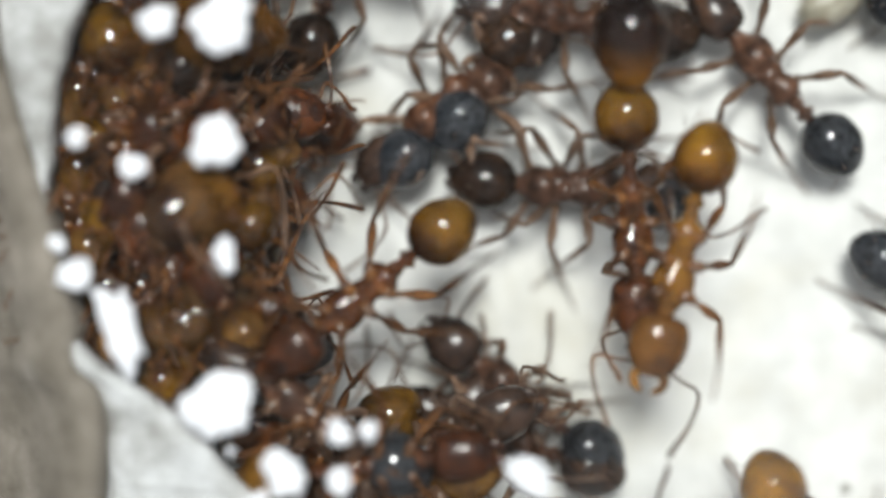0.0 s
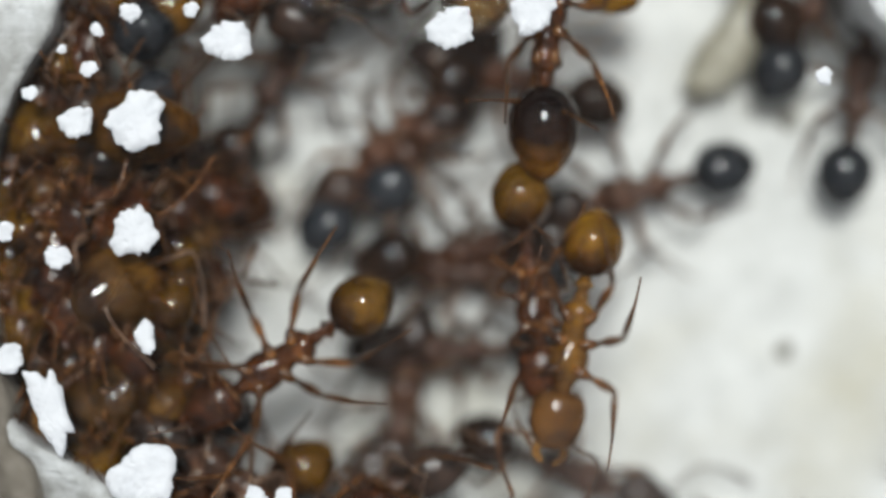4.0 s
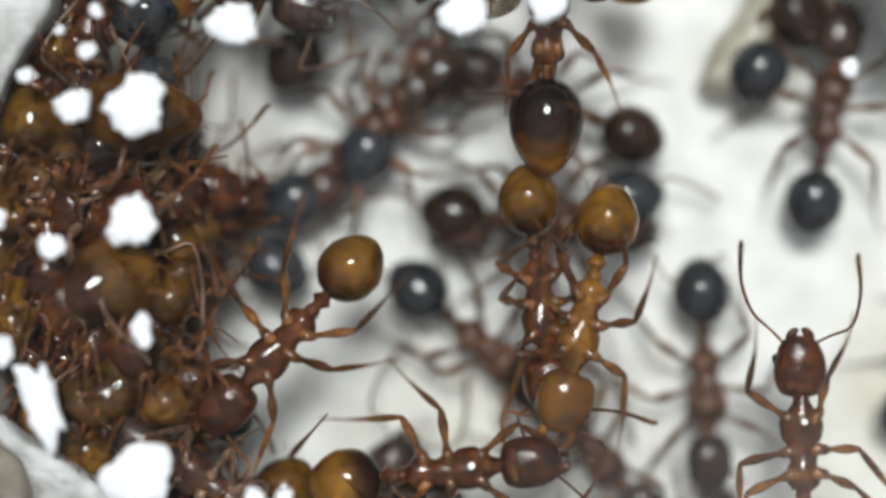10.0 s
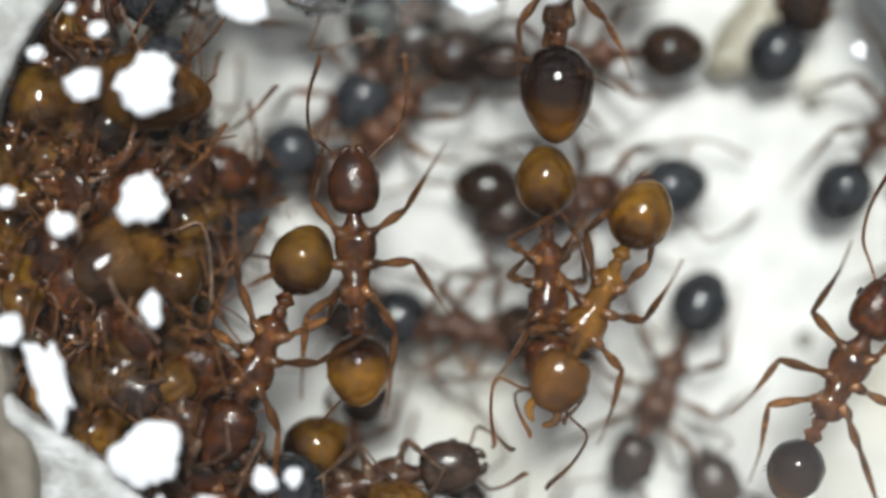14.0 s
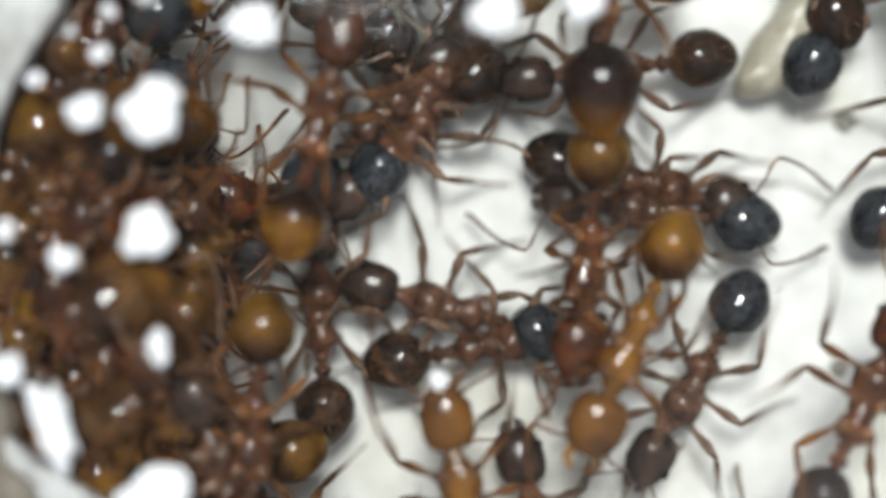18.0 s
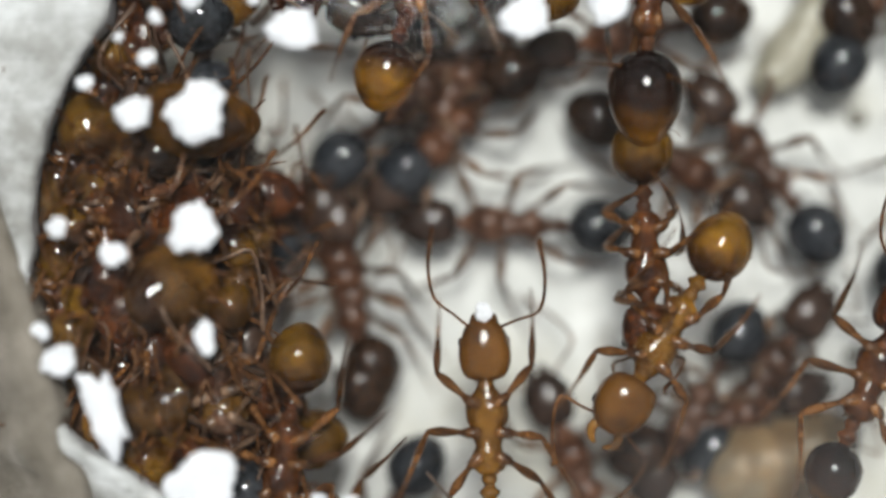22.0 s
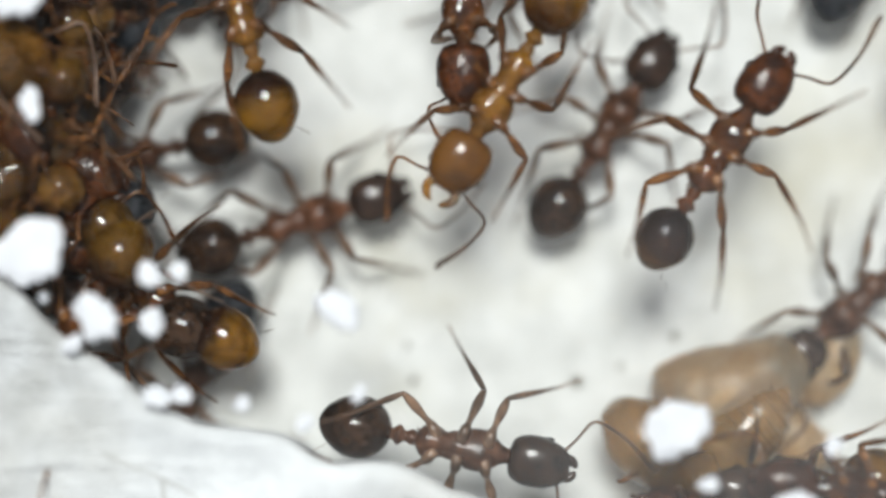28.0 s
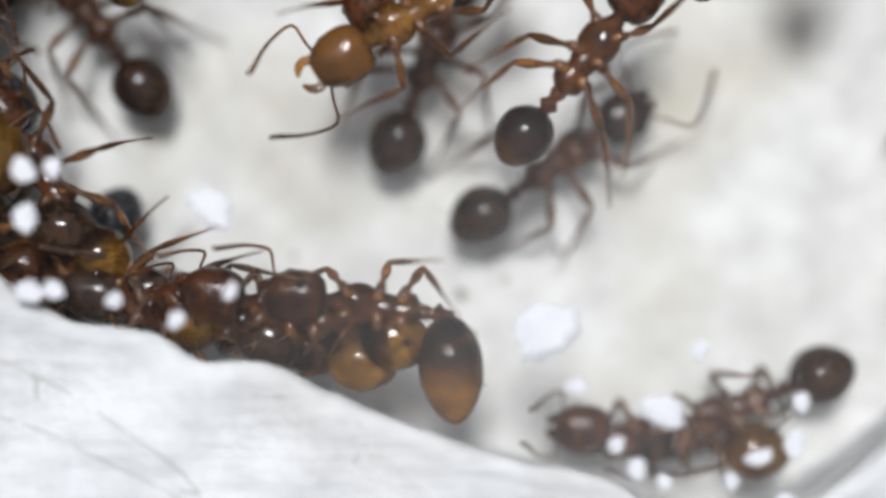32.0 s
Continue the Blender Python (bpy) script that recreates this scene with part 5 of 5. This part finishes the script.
    walk(ant_rr, [(0, hang(-3.60, -3.90, 170, 1.0)), (25, hang(-3.00, -4.40, 165, 1.0)), (27.5, hang(-3.54, -4.66, 168, 1.0)), (28, hang(-3.93, -3.72, 149, 1.0)),
        (29, hang(-3.46, -3.63, 116, 1.0)), (30, hang(-3.62, -3.66, 135, 1.0)), (31, hang(-3.33, -3.65, 127, 1.0)), (32, hang(-3.49, -3.52, 124, 1.0))])
    walk(ant_v, [(0, hang(-2.90, -4.58, -166, 0.5)), (1, hang(-2.87, -4.71, -166, 0.5)), (4, hang(-2.68, -4.35, -170, 0.5)), (7, hang(-2.73, -4.42, -175, 0.5)),
        (9, hang(-2.98, -4.43, -175, 0.5)), (14, hang(-2.88, -4.37, -172, 0.5)), (20, hang(-3.90, -3.80, -200, 0.5)), (25, hang(-5.40, -1.60, -220, 0.5)),
        (28, hang(-7.00, 1.20, -250, 0.5)), (32, hang(-7.00, 1.20, -250, 0.5))])
    walk(ant_t, [(0, hang(8.00, -7.90, 200, 0.7)), (27.5, hang(8.00, -7.90, 200, 0.7)), (30, hang(7.70, -8.57, 200, 0.7)), (31, hang(5.05, -7.89, 158, 0.7)),
        (32, hang(-2.44, -5.57, 163, 0.7))])
    stride(ant_t)
    walk(ant_tt, [(0, hang(8.80, -8.10, 165, 1.0)), (27.5, hang(8.80, -8.10, 165, 1.0)), (30, hang(8.10, -8.10, 158, 1.0)), (31, hang(3.84, -6.84, 157, 1.0)),
        (32, hang(-0.14, -6.07, 163, 1.0))])
    stride(ant_tt)
    walk(ant_ha, [(0, hang(-4.01, -3.23, 150, 0.2)), (1, hang(-3.94, -3.21, 150, 0.2)), (2, hang(-4.02, -3.27, 150, 0.2)), (4, hang(-4.00, -3.24, 150, 0.2)),
        (7, hang(-4.40, -3.45, 150, 0.2)), (9, hang(-4.33, -3.41, 150, 0.2)), (13, hang(-4.49, -2.94, 150, 0.2)), (14, hang(-4.57, -2.79, 150, 0.2)),
        (16, hang(-4.20, -3.60, 110, 0.2)), (20, hang(-5.00, -2.00, 110, 0.2)), (25, hang(-6.10, -0.40, 100, 0.2)), (28, hang(-6.80, 2.40, 100, 0.2)),
        (32, hang(-6.80, 2.40, 100, 0.2))])
    walk(ant_hb, [(0, hang(-2.13, -3.92, 26, 0.7)), (1, hang(-2.13, -3.94, 30, 0.7)), (4, hang(-1.80, -3.78, 22, 0.7)), (9, hang(-2.18, -4.17, 18, 0.7)),
        (14, hang(-1.82, -3.70, 12, 0.7)), (16, hang(-4.00, -4.20, 60, 0.7)), (20, hang(-4.80, -2.70, 80, 0.7)), (25, hang(-6.00, -1.00, 95, 0.7)),
        (28, hang(-6.60, 3.00, 95, 0.7)), (32, hang(-6.60, 3.00, 95, 0.7))])
    walk(ant_hc, [(0, hang(-4.04, -4.44, -140, 1.0)), (1, hang(-3.95, -4.43, -140, 1.0)), (4, hang(-4.17, -4.16, -143, 1.0)), (9, hang(-4.30, -4.83, -129, 1.0)),
        (14, hang(-4.22, -3.86, -151, 1.0)), (16, hang(-4.60, -3.20, -160, 1.0)), (20, hang(-5.40, -2.60, -170, 1.0)), (25, hang(-5.60, -2.40, -190, 1.0)),
        (28, hang(-6.20, -1.60, -210, 1.0)), (32, hang(-6.20, -1.60, -210, 1.0))])
    walk(ant_ta, [(0, hang(7.60, -8.30, 170, 1.4)), (27.5, hang(7.60, -8.30, 170, 1.4)), (30, hang(7.26, -8.57, 164, 1.4)), (31, hang(7.02, -8.56, 159, 1.4)),
        (31.6, hang(1.76, -6.59, 171, 1.4)), (32, hang(-1.57, -5.77, 164, 1.4))])
    stride(ant_ta)
    walk(ant_tb, [(0, hang(8.60, -8.60, 170, 0.5)), (27.5, hang(8.60, -8.60, 170, 0.5)), (30, hang(8.27, -9.09, 170, 0.5)), (31, hang(7.83, -8.48, 170, 0.5)),
        (31.6, hang(3.34, -7.23, 159, 0.5)), (32, hang(0.74, -6.33, 163, 0.5))])
    stride(ant_tb)
    walk(ant_tc, [(0, hang(7.90, -8.30, 165, 1.9)), (27.5, hang(7.90, -8.30, 165, 1.9)), (30, hang(7.28, -8.05, 157, 1.9)), (31, hang(4.39, -7.51, 159, 1.9)),
        (31.6, hang(0.43, -6.51, 175, 1.9)), (32, hang(-3.05, -5.25, 164, 1.9))])
    stride(ant_tc)
    walk(ant_td, [(0, hang(9.40, -8.00, 190, 0.2)), (27.5, hang(9.40, -8.00, 190, 0.2)), (30, hang(9.35, -8.17, 194, 0.2)), (31, hang(7.91, -8.88, 164, 0.2)),
        (31.6, hang(4.62, -7.73, 155, 0.2)), (32, hang(1.35, -6.00, 166, 0.2))])
    stride(ant_td)
    walk(ant_aa, [(0, stand(-0.70, 3.77, 59)), (1, stand(-0.64, 3.90, 59)), (2, stand(-0.49, 4.04, 58)), (3, stand(-0.29, 3.99, 58)),
        (4, stand(-0.19, 3.92, 57)), (7, stand(-0.54, 4.32, 58)), (8, stand(-0.62, 4.62, 58)), (9, stand(-0.64, 4.59, 58)),
        (10, stand(-0.84, 4.50, 58)), (11, stand(-0.81, 4.04, 58)), (12, stand(-0.92, 4.73, 59)), (13, stand(-1.06, 5.18, 58)),
        (14, stand(-1.06, 5.21, 58)), (20, stand(-1.00, 3.92, 58)), (21, stand(-1.07, 4.22, 58)), (22, stand(-1.10, 4.23, 58)),
        (23, stand(-1.09, 4.22, 58)), (24, stand(-0.95, 4.59, 58)), (25, stand(-1.12, 4.06, 57)), (32, stand(-1.12, 4.06, 57))])
    walk(ant_ab, [(0, stand(-2.00, -4.60, 60)), (13, stand(-2.00, -4.60, 60)), (14.5, stand(-2.67, -2.92, 72)), (16.5, stand(-2.18, -0.59, 81)),
        (17, stand(-2.48, -0.80, 82)), (18, stand(-3.01, -0.06, 93)), (19, stand(-3.11, 0.08, 103)), (20, stand(-2.73, -0.14, 101)),
        (21, stand(-3.47, 0.16, 98)), (22, stand(-3.12, 0.14, 98)), (23, stand(-2.97, -0.36, 122)), (24, stand(-4.68, 0.95, 118)), (26, stand(-6.30, 1.80, 120)), (32, stand(-6.30, 2.00, 120))])
    stride(ant_ab)
    walk(ant_ac, [(0, stand(-3.90, 5.30, 70)), (2, stand(-3.90, 5.30, 70)), (3, stand(-3.90, 4.60, 59)), (4, stand(-3.47, 4.71, 58)), (7, stand(-2.31, 4.78, 19)), (8, stand(-2.08, 4.55, 14)), (9, stand(-1.54, 5.22, 17)),
        (10, stand(-2.12, 6.26, 52)), (11, stand(-1.54, 6.56, 57)), (12, stand(-1.31, 7.08, 62)), (13, stand(-1.16, 6.97, 70)), (32, stand(-1.16, 7.20, 70))])
    walk(ant_ad, [(0, stand(0.67, 4.26, 173)), (1, stand(0.89, 4.04, 177)), (2, stand(1.08, 4.40, 176)), (3, stand(1.42, 4.65, 169)), (4, stand(1.51, 4.71, 164)), (7, stand(1.48, 4.64, 159)),
        (8, stand(0.97, 4.70, 164)), (9, stand(1.29, 3.96, 165)), (10, stand(2.00, 4.12, 157)), (11, stand(2.24, 3.60, 174)), (12, stand(2.33, 3.88, 188)), (13, stand(2.46, 4.08, 193)),
        (14, stand(2.53, 4.69, 184)), (17, stand(2.84, 4.69, 180)), (18, stand(2.60, 4.80, 187)), (19, stand(2.22, 5.10, 194)), (20, stand(2.28, 5.25, 192)), (21, stand(2.52, 5.34, 192)),
        (22, stand(2.61, 5.51, 191)), (23, stand(2.40, 5.36, 191)), (24, stand(2.54, 5.55, 189)), (25, stand(2.60, 5.42, 189)), (32, stand(2.60, 5.42, 189))])
    walk(ant_ae, [(0, stand(-3.80, -6.20, -110)), (17, stand(-3.80, -6.20, -110)), (18, stand(-3.73, -5.90, -112)), (19, stand(-3.45, -5.25, -114)), (20, stand(-3.47, -4.73, -118)),
        (21, stand(-2.90, -4.75, -120)), (22, stand(-2.75, -4.54, -124)), (23, stand(-2.74, -5.16, -126)), (24, stand(-3.40, -5.60, -119)), (32, stand(-3.40, -5.70, -119))])
    stride(ant_ae)
    walk(ant_af, [(0, stand(-1.60, -5.60, 95)), (5, stand(-1.40, -4.60, 90)), (6.5, stand(-0.97, -1.87, 95)), (7, stand(-1.64, -1.39, 102)), (8, stand(-2.84, -0.23, 127)), (9, stand(-3.46, 0.73, 122)),
        (10, stand(-5.00, 1.60, 150)), (11, stand(-6.20, 1.80, 170)), (32, stand(-6.20, 1.80, 170))])
    stride(ant_af)
    walk(larva_a, [(0, stand(6.60, -7.60, 20)), (17, stand(6.60, -7.60, 20)), (20, stand(4.19, -5.03, 15)), (21, stand(5.09, -3.99, 15)), (22, stand(5.45, -3.11, 15)), (23, stand(5.44, -2.78, 15)), (24, stand(5.67, -2.71, 15)), (25, stand(4.62, -4.50, 15)), (27.5, stand(5.16, -4.53, 15, 0.05)), (28, stand(7.37, -5.84, 15, 0.05)), (29, stand(8.22, -7.06, 15, 0.4)), (30, stand(6.90, -7.43, 15, 0.8)), (31, stand(7.98, -5.66, 15, 0.8)), (31.5, stand(8.89, -4.80, 15, 0.8)), (31.7, stand(10.18, -5.24, 15, 0.8)), (32, stand(16.51, -2.63, 15))])
    walk(larva_b, [(0, stand(6.60, -7.60, 20)), (17, stand(6.60, -7.60, 20)), (25, stand(6.54, -3.61, 70)), (27.5, stand(7.68, -3.44, 65, 0.05)), (28, stand(9.38, -5.31, 64, 0.05)), (29, stand(10.43, -7.30, 62, 0.4)), (30, stand(9.10, -6.14, 60, 0.8)), (31, stand(9.87, -5.34, 58, 0.8)), (31.5, stand(9.80, -4.01, 57, 0.8)), (32, stand(17.19, -0.94, 56))])
    for thing, dx, dy, turn in ((larva_e, -1.25, -0.75, 70), (larva_f, 1.2, -0.95, -40)):
        walk(thing, [(t, stand(x + dx, y + dy, turn)) for t, x, y in ((0, 6.6, -6.9), (24, 6.6, -6.9), (25, 5.6, -5.2), (27.5, 6.2, -5.0), (28, 7.4, -5.9), (29, 8.2, -7.1), (30, 6.9, -7.2), (31, 8.0, -5.7), (31.5, 8.9, -4.9), (31.7, 10.3, -5.3), (32, 16.5, -2.4))])
    walk(larva_c, [(0, stand(6.2, -7.2, -15)), (30.5, stand(6.2, -7.0, -15, 0.8)), (31.4, stand(8.4, -7.3, 0, 0.8)), (32, stand(15.0, -5.0, 20))])
    walk(larva_d, [(0, stand(7.5, -6.9, 40)), (30.5, stand(7.4, -6.6, 40, 0.8)), (31.4, stand(9.6, -6.8, 50, 0.8)), (32, stand(15.8, -3.0, 50))])



motions()
